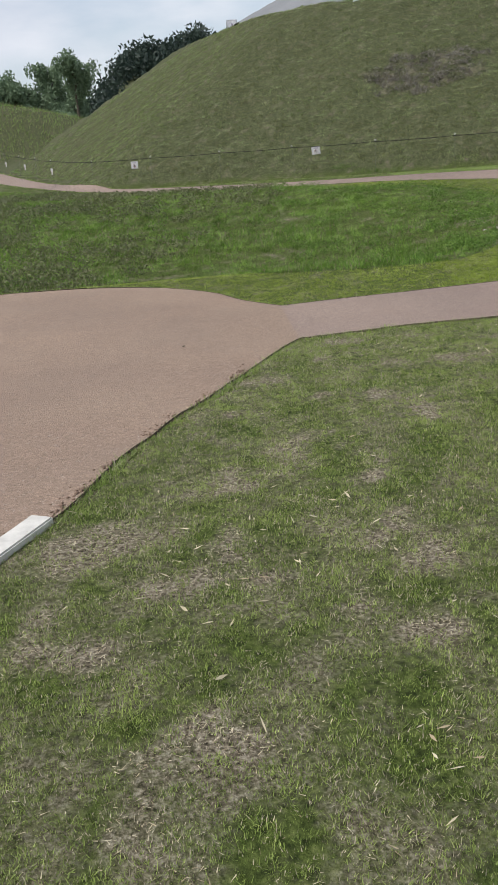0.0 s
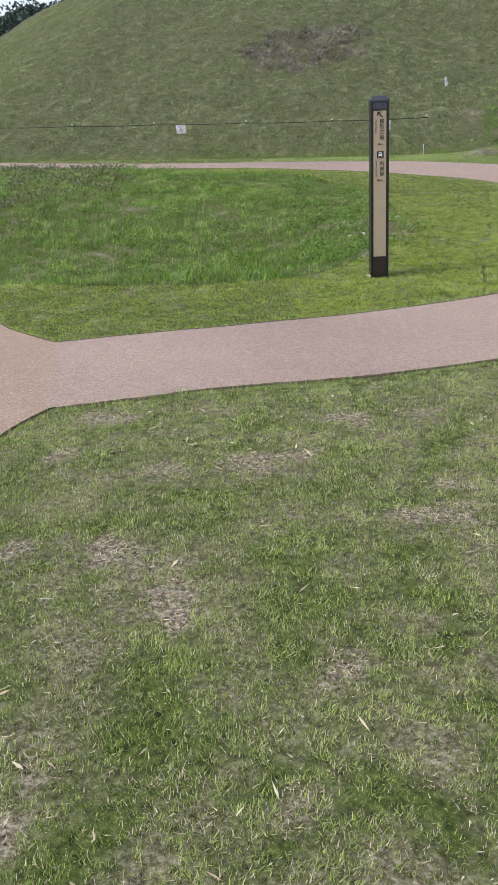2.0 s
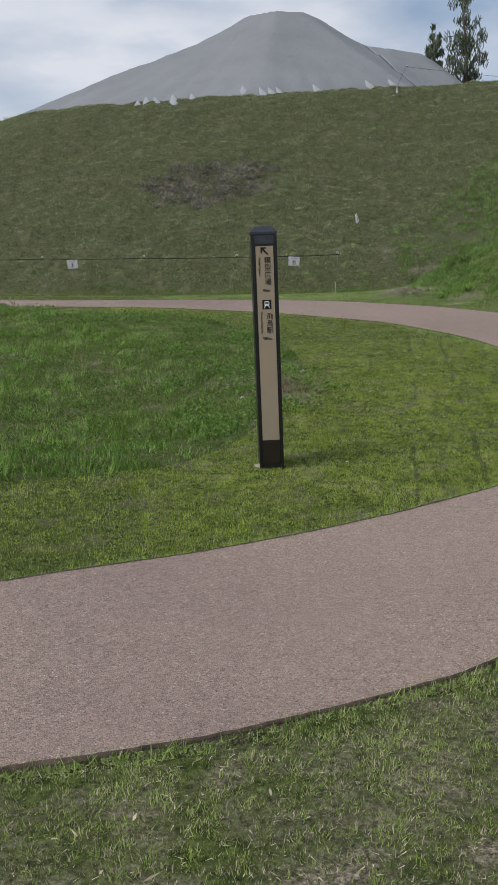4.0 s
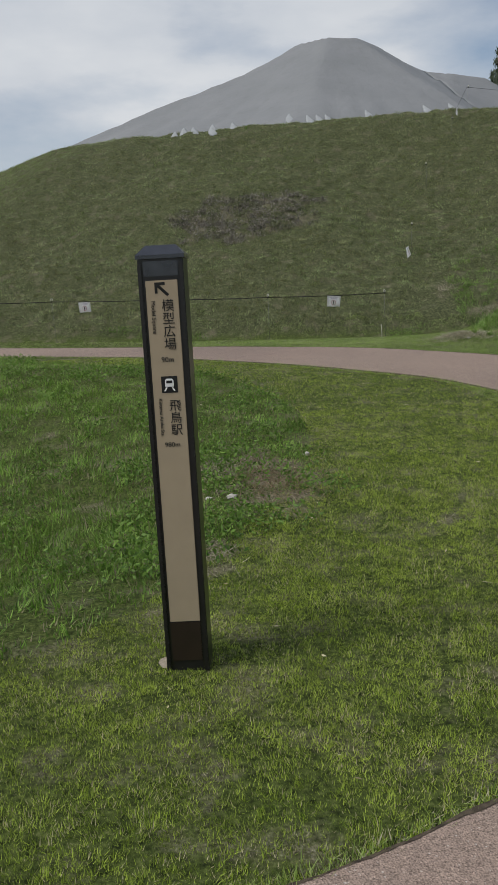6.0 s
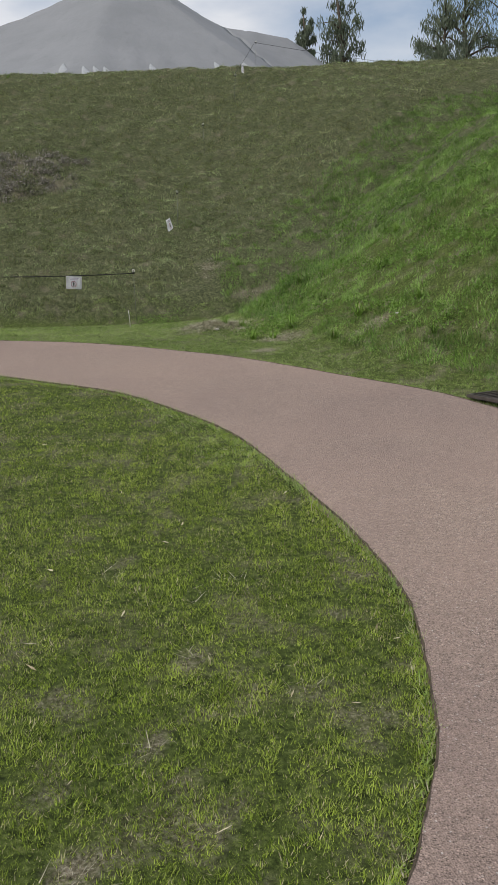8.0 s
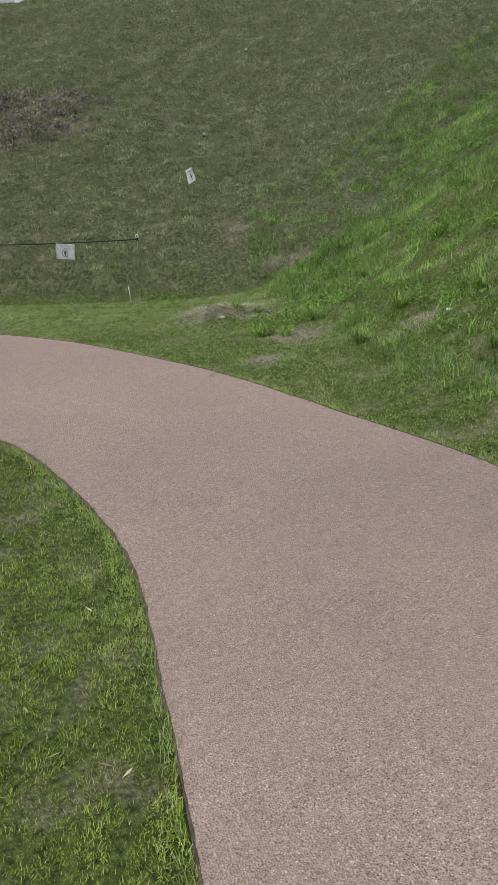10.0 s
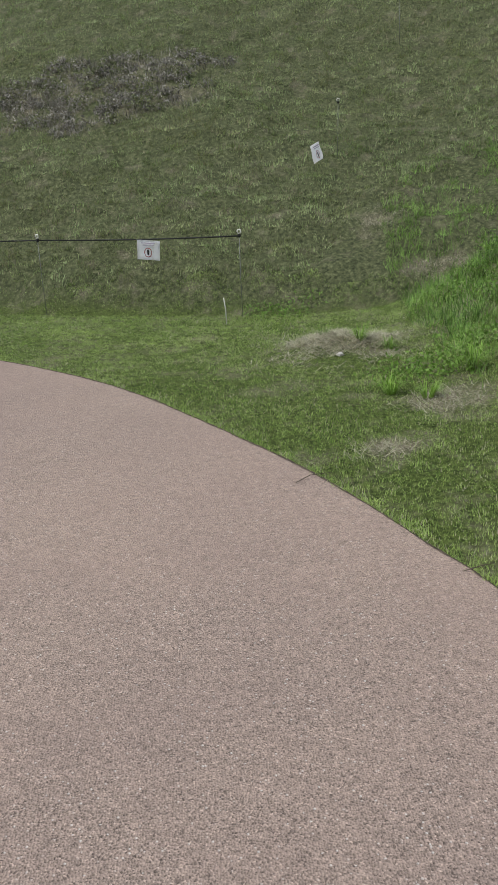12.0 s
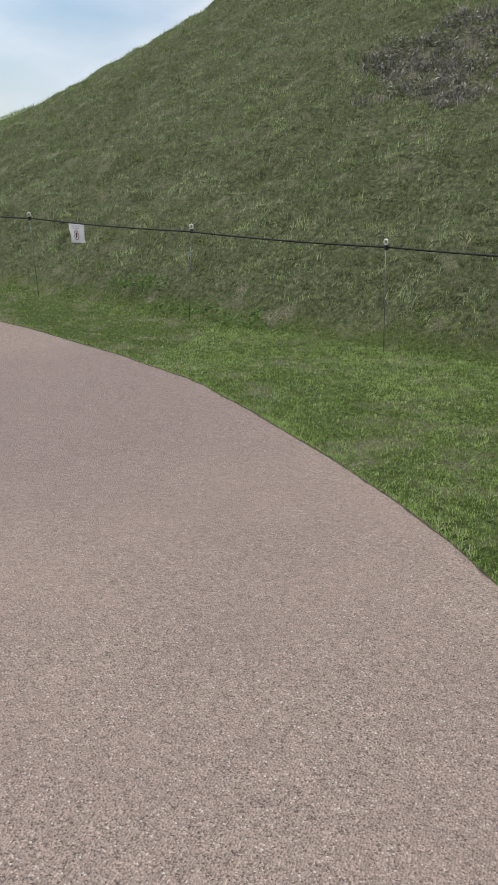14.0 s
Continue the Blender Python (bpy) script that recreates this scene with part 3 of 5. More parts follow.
def blades(name, x, y, height, width, mat, label, lean=0.5, joints=1, category="grass", sink=0.004, flow=None, flat=0.1):
    """Single leaves of grass, rooted on the land, each bent its own way."""
    n = len(x)
    z = land(x, y) - sink
    a, b = RNG.uniform(0, 2 * np.pi, n), RNG.uniform(0, 2 * np.pi, n)
    if flow:
        scale, share, seed = flow
        laid = RNG.rand(n) < share
        b = np.where(laid, 14.0 * value_noise(x, y, scale, 2, seed) + RNG.normal(0, 0.45, n), b)
        a = np.where(laid, b + np.pi / 2 + RNG.normal(0, 0.35, n), a)
    tilt = RNG.uniform(flat, 1.0, n) * lean
    dx, dy = np.cos(b) * np.sin(tilt) * height, np.sin(b) * np.sin(tilt) * height
    dz = np.cos(tilt) * height
    wx, wy = np.cos(a) * width / 2, np.sin(a) * width / 2
    root = np.stack([x, y, z], 1)
    side = np.stack([wx, wy, 0 * wx], 1)
    tip = root + np.stack([dx, dy, dz], 1)
    if joints == 0:
        verts = np.stack([root - side, root + side, tip], 1).reshape(-1, 3)
        i = np.arange(n)[:, None] * 3
        tris = i + np.array([[0, 1, 2]])
    else:
        half = root + np.stack([dx * 0.32, dy * 0.32, dz * 0.6], 1)
        verts = np.stack([root - side, root + side, half - side * 0.8, half + side * 0.8, tip], 1).reshape(-1, 3)
        i = np.arange(n)[:, None] * 5
        tris = (i[:, :, None] + np.array([[0, 1, 3], [0, 3, 2], [2, 3, 4]])[None]).reshape(-1, 3)
    return tagged(new(name, tri_mesh(name, verts, tris, mat)), label, category, kind="stuff")


def keep(mask, *arrays):
    return [a[mask] for a in arrays]


def lawn():
    x, y = scatter(-1.4, 5.0, 1.2, 7.6, 36000)
    x, y = keep((x > -0.38 * y - 0.15) & (x < 1.0 + 0.43 * y), x, y)
    x, y = keep(~paved(x, y), x, y)
    k = 0.3 * value_noise(x, y, 3.0, 3, 31) + 0.7 * value_noise(x, y, 26.0, 2, 32)
    m = (RNG.rand(len(x)) < np.clip((k - 0.33) * 6.0, 0.22, 1) * (1 - 0.72 * thatch(x, y)))
    x, y = keep(m, x, y)
    tall = 0.35 * value_noise(x, y, 3.0, 2, 33) + 0.65 * value_noise(x, y, 26.0, 2, 32)
    h = RNG.uniform(0.010, 0.030, len(x)) * (0.3 + 1.2 * tall)
    blades("lawn_grass", x, y, h, RNG.uniform(0.002, 0.005, len(x)), M_LAWN, "short patchy lawn grass with dry straw among it", 1.5, 0, flow=(9.0, 0.35, 101))


def turf(name, x, y, k, mat, label, wide):
    m = RNG.rand(len(x)) < np.clip((k - 0.27) * 5.0, 0.45, 1)
    x, y, k, wide = keep(m, x, y, k, wide)
    h = RNG.uniform(0.010, 0.032, len(x)) * (0.3 + 1.3 * k)
    blades(name, x, y, h, RNG.uniform(0.002, 0.0045, len(x)) * wide, mat, label, 1.45, 0, flow=(7.0, 0.35, 103))


def fine_clumps(x, y):
    return 0.25 * value_noise(x, y, 2.2, 3, 37) + 0.75 * value_noise(x, y, 21.0, 2, 38)


def inner_lawn():
    """The lawn inside the bend; it was laid in strips, and some of their joints still show."""
    x, y = scatter(2.4, 7.6, 8.8, 15.5, 28000)
    x, y = keep(RNG.rand(len(x)) < np.clip(1.15 - (y - 10.5) / 8, 0.5, 1), x, y)
    xf, yf = scatter(-1.0, 7.6, 15.5, 21.0, 6000)
    xw, yw = scatter(-5.0, 2.4, 8.6, 12.7, 13000)
    x, y = np.r_[x, xf, xw], np.r_[y, yf, yw]
    m = ~paved(x, y) & (RNG.rand(len(x)) > bare(x, y) * 0.8)
    edge = np.interp(y, INNER[:, 1], INNER[:, 0])
    m &= x < edge + 0.05
    x, y = keep(m, x, y)
    x, y = keep(~in_poly(x, y, LUSH_POLY), x, y)
    across = (x * 0.919 - y * 0.395) / 0.44 + 0.35 * (value_noise(x, y, 1.6, 3, 83) - 0.5)
    joint = np.abs(across - np.round(across)) < 0.05 * smooth(0.52, 0.66, value_noise(x, y, 1.7, 3, 85))
    along = (x * 0.395 + y * 0.919) / 1.25 + 0.5 * np.round(across)
    joint |= np.abs(along - np.round(along)) < 0.02 * smooth(0.5, 0.66, value_noise(x, y, 1.5, 3, 87))
    x, y = keep(~(joint & (y < 17) & (x > 3.5) & (RNG.rand(len(x)) < 0.85)), x, y)
    turf("inner_lawn_grass", x, y, fine_clumps(x, y), M_INNER, "fresh yellow-green mown grass inside the path bend", np.where(y > 15.5, 1.5, 1.0))


def verge():
    """Mown grass on the outer side of the bend, up to the mound and the bank."""
    x, y = scatter(4.5, 11.0, 14.5, 24.5, 15500)
    xf, yf = scatter(-6.0, 6.0, 20.5, 28.5, 3500)
    far = (xf < 4.5) | (yf > 24.5)
    x, y = np.r_[x, xf[far]], np.r_[y, yf[far]]
    x, y = keep(~paved(x, y) & (x < np.interp(y, BANK_Y, BANK_X) + 0.5), x, y)
    m = ~paved(x, y) & (inside_mound(x, y) < 0.38 + 0.7 * (value_noise(x, y, 2.2, 3, 121) - 0.45)) & (x < np.interp(y, BANK_Y, BANK_X) + 0.5) & (RNG.rand(len(x)) > bare(x, y) * 0.8)
    tail = INNER[INNER[:, 0].argmax():][::-1]
    edge = np.interp(x, tail[:, 0], tail[:, 1])
    m &= (y > edge - 0.1) | (x > 7.0)
    x, y = keep(m, x, y)
    turf("verge_grass", x, y, fine_clumps(x, y), M_VERGE, "mown green grass between footpath and mound", np.where(y > 22, 1.25, 1.0))


def along_lines(per_metre):
    """Random places along the edges of the paving."""
    pts = []
    for line in (OUTER[:200], INNER[:200], NEAR[20:], FARSIDE[:40]):
        d = np.r_[0, np.cumsum(np.hypot(*np.diff(line, axis=0).T))]
        u = RNG.uniform(0, d[-1], int(d[-1] * per_metre))
        pts.append(np.stack([np.interp(u, d, line[:, 0]), np.interp(u, d, line[:, 1])], 1))
    return np.vstack(pts)


def edge_tufts():
    """Longer grass that hangs over the edges of the paving."""
    q = along_lines(1100)
    q = q + RNG.normal(0, 0.03, q.shape)
    m = ~paved(q[:, 0], q[:, 1])
    q = q[m]
    h = RNG.uniform(0.022, 0.058, len(q)) * (0.5 + 0.9 * value_noise(q[:, 0], q[:, 1], 4.0, 2, 41))
    blades("edge_grass", q[:, 0], q[:, 1], h, RNG.uniform(0.003, 0.006, len(q)), M_VERGE, "longer green grass hanging over the path edges", 1.35, 0)


def meadow():
    x, y = scatter(-11, 5.2, 10.4, 30, 2800)
    m = ~paved(x, y) & (x > -0.36 * y) & (RNG.rand(len(x)) < np.clip(1.35 - (y - 10) / 22, 0.3, 1))
    x, y = keep(m, x, y)
    x, y = keep(in_poly(x, y, LUSH_POLY) & (RNG.rand(len(x)) > bare(x, y) * 0.85), x, y)
    tall = 0.5 * value_noise(x, y, 0.9, 3, 43) + 0.5 * value_noise(x, y, 5.0, 2, 44)
    x, y, tall = keep(RNG.rand(len(x)) < np.clip((tall - 0.3) * 4.0, 0.1, 1), x, y, tall)
    h = RNG.uniform(0.05, 0.20, len(x)) * (-0.15 + 1.6 * tall) * np.where(y > 17, 0.7, 0.78) * (1 - 0.5 * smooth(2.2, 3.8, x))
    blades("meadow_grass", x, y, h, RNG.uniform(0.005, 0.011, len(x)), M_LUSH, "tall lush unmown grass filling a shallow hollow", 1.25, 0, flow=(2.6, 0.6, 105))


def mound_grass():
    x, y = scatter(-9, 24, 22, 40, 3000)
    x, y = keep(RNG.rand(len(x)) < np.clip(1.1 - (y - 25) / 14, 0.4, 1), x, y)
    s = inside_mound(x, y)
    x, y = keep((s > -0.1) & (s < 11.0), x, y)
    s = inside_mound(x, y)
    m = (s > 0.3 + 0.7 * (value_noise(x, y, 2.2, 3, 121) - 0.5)) & (s < 11.0) & (land(x, y) < 0.62 + 5.9 + 0.5) & (RNG.rand(len(x)) > 0.9 * patch_mask(x, y))
    clump = value_noise(x * 0.953 - y * 0.302, (x * 0.302 + y * 0.953) * 2.2, 7.5, 2, 47)
    m &= RNG.rand(len(x)) < np.clip((clump - 0.34) * 6.5, 0.26, 1)
    bankline = 0.62 * (x - np.interp(y, BANK_Y, BANK_X))
    m &= s * TAN - 0.55 - 0.7 * value_noise(x, y, 0.9, 3, 53) > bankline
    x, y, clump = keep(m, x, y, clump)
    h = RNG.uniform(0.025, 0.085, len(x)) * (-0.1 + 1.75 * clump)
    blades("mound_grass", x, y, h, RNG.uniform(0.005, 0.011, len(x)), M_MOUND, "dull olive tussocky grass on the mound slope", 1.52, 0, flow=(3.2, 0.75, 107))
    x, y = scatter(3, 10, 26, 33, 1400)
    x, y = keep(RNG.rand(len(x)) < patch_mask(x, y) * smooth(0.3, 0.6, value_noise(x, y, 5.0, 2, 91)), x, y)
    blades("withered_grass", x, y, RNG.uniform(0.05, 0.15, len(x)), RNG.uniform(0.008, 0.018, len(x)), M_DRYPATCH, "patch of withered grey-brown weeds on the mound", 1.4, 0, flow=(3.0, 0.5, 109))


def bank_grass():
    x, y = scatter(8.0, 19, 13, 29, 3100)
    x, y = keep(0.62 * (x - np.interp(y, BANK_Y, BANK_X)) > -0.1, x, y)
    s = inside_mound(x, y)
    over = 0.62 * (x - np.interp(y, BANK_Y, BANK_X))
    k = 0.45 * value_noise(x, y, 0.9, 3, 53) + 0.55 * value_noise(x, y, 5.5, 2, 54)
    m = (over > -0.1 + 0.3 * k) & (np.clip(s, 0, None) * TAN < over + 0.7 + 0.7 * k) & ~paved(x, y) & (RNG.rand(len(x)) > bare(x, y) * 0.8)
    m &= RNG.rand(len(x)) < np.clip((k - 0.36) * 6.0, 0.06, 1)
    x, y, k = keep(m, x, y, k)
    h = RNG.uniform(0.04, 0.17, len(x)) * (-0.25 + 1.8 * k)
    blades("bank_grass", x, y, h, RNG.uniform(0.004, 0.010, len(x)), M_BANK, "rank bright green grass on the side bank", 1.35, 0, flow=(3.0, 0.6, 111))
    spots = [RNG.normal(0, 0.45, (int(2800 * rx), 2)) * (rx, ry) + (bx, by) for bx, by, rx, ry in BARE_SPOTS]
    q = np.vstack([spots[len(SEAM_SPOTS)], RNG.normal(0, 0.42, (2600, 2)) * (0.36, 0.75) + (4.28, 13.2)])
    blades("dead_stalks", q[:, 0], q[:, 1], RNG.uniform(0.03, 0.09, len(q)), RNG.uniform(0.003, 0.007, len(q)), M_DEAD, "dead reddish-brown stalks on worn ground", 1.55, 0, flat=0.5)
    q = np.vstack([p[:24] for p in spots[:len(SEAM_SPOTS)]] + spots[len(SEAM_SPOTS) + 1:])
    blades("dry_stalks", q[:, 0], q[:, 1], RNG.uniform(0.03, 0.10, len(q)), RNG.uniform(0.003, 0.006, len(q)), M_HAY, "withered brown stalks on worn ground", 1.55, 0, flat=0.6)
    q = RNG.normal(0, 0.5, (14000, 2)) * (0.55, 0.6) + (9.08, 21.25)
    q = q[value_noise(q[:, 0], q[:, 1], 4.0, 3, 113) > 0.46]
    blades("cut_hay", q[:, 0], q[:, 1], RNG.uniform(0.04, 0.12, len(q)), RNG.uniform(0.004, 0.009, len(q)), M_HAY, "low heap of pale dry cut grass", 1.65, 0, "hay", flow=(6.0, 0.35, 115), flat=0.6)


def edge_soil_shadow():
    """A ragged rim of bare dark earth where the turf is cut back along the paving. Its dark colour also stands in for
    the shadow line under overhanging grass.
    """
    for line, seed in ((OUTER[:205], 131), (INNER[:205], 132), (NEAR[16:], 133), (FARSIDE[:45], 134)):
        d = np.r_[0, np.cumsum(np.hypot(*np.diff(line, axis=0).T))]
        u = np.arange(0, d[-1], 0.03)
        c = np.stack([np.interp(u, d, line[:, 0]), np.interp(u, d, line[:, 1])], 1)
        t = np.gradient(c, axis=0)
        nrm = np.stack([-t[:, 1], t[:, 0]], 1) / np.hypot(t[:, 0], t[:, 1])[:, None]
        nrm = nrm * np.where(paved(*(c + 0.12 * nrm).T), -1.0, 1.0)[:, None]
        wide = 0.001 + 0.06 * np.clip(value_noise(c[:, 0], c[:, 1], 3.5, 4, seed) - 0.52, 0, 1) + RNG.uniform(0, 0.005, len(c))
        lip = 0.022 * np.clip(value_noise(c[:, 0], c[:, 1], 9.0, 3, seed + 7) - 0.45, 0, 1) + RNG.uniform(0, 0.003, len(c))
        rows = [c - nrm * lip[:, None], c + nrm * (wide * 0.5)[:, None], c + nrm * wide[:, None]]
        lift = (0.0155, 0.018, 0.004)
        base = land(c[:, 0], c[:, 1])
        verts = np.stack([np.c_[q, np.maximum(base, -0.04) + h + RNG.uniform(-0.001, 0.002, len(c))] for q, h in zip(rows, lift)], 1).reshape(-1, 3)
        i = np.arange(len(c) - 1)[:, None, None] * 3
        tris = (i + np.array([[0, 3, 1], [1, 3, 4], [1, 4, 2], [2, 4, 5]])[None]).reshape(-1, 3)
        tagged(new("edge_soil_shadow", tri_mesh("edge_soil_shadow", verts, tris, M_SOIL_SHADOW)), "ragged dark rim along the paving, bare earth with a painted shadow line", "soil", kind="stuff")


def edge_clods():
    """Crumbled lumps of gravel and earth lying on the plaza along the lawn."""
    d = np.r_[0, np.cumsum(np.hypot(*np.diff(NEAR, axis=0).T))]
    u = RNG.uniform(0.45 * d[-1], d[-1], 900)
    q = np.stack([np.interp(u, d, NEAR[:, 0]), np.interp(u, d, NEAR[:, 1])], 1)
    q = q + np.array([-0.9, 0.4]) * np.abs(RNG.normal(0, 0.045, len(q)))[:, None]
    q = q[value_noise(q[:, 0], q[:, 1], 2.4, 3, 141) > 0.5]
    n = len(q)
    r = RNG.uniform(0.004, 0.011, n) * np.where(RNG.rand(n) < 0.07, 2.2, 1.0)
    c = np.c_[q, np.full(n, -0.026) + r * 0.3]
    axes = np.array([[1, 0, 0], [0, 1, 0], [-1, 0, 0], [0, -1, 0], [0, 0, 0.7], [0, 0, -0.7]])
    verts = (c[:, None] + axes[None] * (r[:, None, None] * RNG.uniform(0.6, 1.3, (n, 6, 1))) + RNG.normal(0, 0.0012, (n, 6, 3))).reshape(-1, 3)
    i = np.arange(n)[:, None, None] * 6
    tris = (i + np.array([[0, 1, 4], [1, 2, 4], [2, 3, 4], [3, 0, 4], [1, 0, 5], [2, 1, 5], [3, 2, 5], [0, 3, 5]])[None]).reshape(-1, 3)
    tagged(new("edge_clods", tri_mesh("edge_clods", verts, tris, M_CLOD)), "crumbled reddish-brown clods along the plaza edge", "clods", kind="stuff")


def far_mound_grass():
    x, y = scatter(-27, -9, 50, 66, 70)
    far = land(x, y) - base_height(x, y) > 0.2
    x, y = keep(far & (inside_mound(x, y) < 0), x, y)
    blades("far_mound_grass", x, y, RNG.uniform(0.10, 0.30, len(x)), RNG.uniform(0.02, 0.05, len(x)), M_MOUND, "rough olive grass on a low mound far off", 1.4, 0)


lawn()
edge_clods()
far_mound_grass()
inner_lawn()
verge()
edge_soil_shadow()
edge_tufts()
meadow()
mound_grass()
bank_grass()


# ---------------------------------------------------------------- signpost
def lettering(name, text, size, mat, parent, at, turn=0.0, line=1.0, label=""):
    """Flat letters on a face that looks towards -y; turn is in degrees, clockwise as read."""
    cu = bpy.data.curves.new(name, "FONT")
    cu.body, cu.size, cu.align_x, cu.align_y, cu.space_line, cu.extrude = text, size, "CENTER", "CENTER", line, 0.0006
    tmp = bpy.data.objects.new(name, cu)
    scene.collection.objects.link(tmp)
    me = bpy.data.meshes.new_from_object(tmp.evaluated_get(bpy.context.evaluated_depsgraph_get()))
    bpy.data.objects.remove(tmp)
    me.materials.clear()
    me.materials.append(mat)
    ob = new(name, me)
    ob.parent = parent
    ob.matrix_basis = Matrix.Translation(at) @ Matrix.Rotation(radians(90), 4, "X") @ Matrix.Rotation(radians(-turn), 4, "Z")
    return tagged(ob, label)


def flat_shape(points, y, depth=0.0012):
    """A thin plate of the given outline (x, z), facing -y."""
    bm = bmesh.new()
    f = bm.faces.new([bm.verts.new((px, y, pz)) for px, pz in points])
    f.normal_update()
    if f.normal.y > 0:
        f.normal_flip()
    out = bmesh.ops.extrude_face_region(bm, geom=[f])
    bmesh.ops.translate(bm, vec=(0, -depth, 0), verts=[v for v in out["geom"] if isinstance(v, bmesh.types.BMVert)])
    bmesh.ops.recalc_face_normals(bm, faces=bm.faces)
    return bm


def signpost(x, y, turn, height=1.66):
    root = new("signpost")
    root.location, root.rotation_euler = (x, y, ground_z(x, y) - 0.03), (0, radians(-1.2), radians(turn))
    w, d = 0.168, 0.165
    part("body", box(w, d, height - 0.03, (0, 0, (height - 0.03) / 2), 0.004), M_BLACK, root)
    cap = bmesh.new()
    lo = [cap.verts.new((sx * (w / 2 + 0.006), sy * (d / 2 + 0.006), height - 0.032)) for sx, sy in ((-1, -1), (1, -1), (1, 1), (-1, 1))]
    mid = [cap.verts.new((v.co.x, v.co.y, height - 0.018)) for v in lo]
    hi = [cap.verts.new((v.co.x * 0.62, v.co.y * 0.45, height + 0.018)) for v in lo]
    for a, b in ((lo, mid), (mid, hi)):
        for k in range(4):
            cap.faces.new((a[k], a[(k + 1) % 4], b[(k + 1) % 4], b[k]))
    cap.faces.new(hi)
    cap.faces.new(lo[::-1])
    part("cap", cap, M_CAP, root, "dark blue-grey bevelled metal cap")
    part("header_plate", box(0.128, 0.006, 0.055, (0, -d / 2 - 0.001, height - 0.068), 0.002), M_CAP, root, "small glossy dark header plate")
    front = -d / 2 - 0.004
    part("panel", box(0.118, 0.008, 1.315, (0, -d / 2, 0.235 + 1.315 / 2), 0.0015), M_BEIGE, root, "plain beige information panel with black lettering")
    part("base_panel", box(0.118, 0.006, 0.16, (0, -d / 2, 0.152), 0.0015), M_BROWN, root, "dark brown panel near the ground")
    for sx in (-1, 1):
        part("edge_strip", box(0.016, 0.014, height - 0.05, (sx * (w / 2 - 0.008), -d / 2 - 0.001, (height - 0.05) / 2), 0.003), M_BLACK, root)
    top = height - 0.03
    z = top - 0.113
    part("arrow", flat_shape([(-0.026, z + 0.026), (0.012, z + 0.026), (0.012, z + 0.016), (-0.008, z + 0.016), (0.026, z - 0.018), (0.019, z - 0.026), (-0.016, z + 0.008), (-0.016, z - 0.014), (-0.026, z - 0.014)], front), M_INK, root, "black arrow pointing up to one side")
    lettering("lettering", "\u6a21\n\u578b\n\u5e83\n\u5834", 0.047, M_INK, root, (0.018, front - 0.001, top - 0.245), 0, 1.0, "black Japanese characters")
    lettering("lettering", "Model Square", 0.0215, M_INK, root, (-0.036, front - 0.001, top - 0.213), 90, 1.0, "small black letters set sideways")
    lettering("lettering", "90m", 0.027, M_INK, root, (0.004, front - 0.001, top - 0.370), 0, 1.0, "black distance figures")
    zs = top - 0.462
    part("station_symbol", box(0.060, 0.002, 0.062, (0.004, front - 0.0004, zs), 0.0005), M_INK, root, "black square with a white train symbol")
    part("symbol_train", flat_shape([(-0.012, zs - 0.008), (0.020, zs - 0.008), (0.020, zs + 0.016), (0.015, zs + 0.022), (-0.007, zs + 0.022), (-0.012, zs + 0.016)], front - 0.0018), M_WHITE, root, "white train symbol")
    part("symbol_window", box(0.022, 0.0012, 0.010, (0.004, front - 0.0034, zs + 0.010)), M_INK, root)
    for sx in (-1, 1):
        part("symbol_rail", flat_shape([(0.004 + sx * 0.008, zs - 0.010), (0.004 + sx * 0.013, zs - 0.010), (0.004 + sx * 0.021, zs - 0.024), (0.004 + sx * 0.015, zs - 0.024)], front - 0.0018), M_WHITE, root)
    lettering("lettering", "\u98db\n\u9ce5\n\u99c5", 0.046, M_INK, root, (0.020, front - 0.001, top - 0.590), 0, 1.0, "black Japanese characters")
    lettering("lettering", "Kintetsu Asuka Sta.", 0.0185, M_INK, root, (-0.034, front - 0.001, top - 0.585), 90, 1.0, "small black letters set sideways")
    lettering("lettering", "980m", 0.026, M_INK, root, (0.0, front - 0.001, top - 0.690), 0, 1.0, "black distance figures")
    return tagged(root, "slim black signpost with a beige wayfinding panel in the grass", "signpost")


signpost(3.446, 10.525, -10)


# ---------------------------------------------------------------- rope line along the mound
def rope_post():
    root = new("rope_post")
    part("rod", tube([(0, 0, -0.12), (0.004, 0, 0.42), (0, 0, 0.87)], 0.0034, 6), M_STEEL, root)
    part("rope_clamp", box(0.03, 0.03, 0.035, (0, 0, 0.85), 0.006), M_ROPE, root, "black rope clamp")
    hook = [(0.02 * math.cos(a), 0, 0.89 + 0.022 * math.sin(a)) for a in np.linspace(-1.4, 4.2, 10)]
    part("insulator", tube(hook, 0.008, 6), M_INSUL, root, "pale pigtail insulator")
    return tagged(root, "thin galvanised stake with a pale insulator hook", "fence post", "rope posts by the mound")


FRONT_DIR = Vector((-0.953, 0.302, 0))
LINE_START = Vector((8.37, 23.36, 0))
FRONT_POSTS = [LINE_START + FRONT_DIR * d for d in (0.0, 2.27, 4.42, 6.7, 8.9, 11.1, 13.0)]
WEST_POSTS = [Vector(p) for p in ((-5.6, 29.6, 0), (-6.6, 31.6, 0), (-7.6, 33.6, 0), (-8.6, 35.6, 0))]
SIDE_POSTS = [Vector(p) for p in ((9.79, 25.95, 0), (11.27, 28.98, 0), (12.55, 30.6, 0), (13.75, 32.4, 0))]
first_post = rope_post()


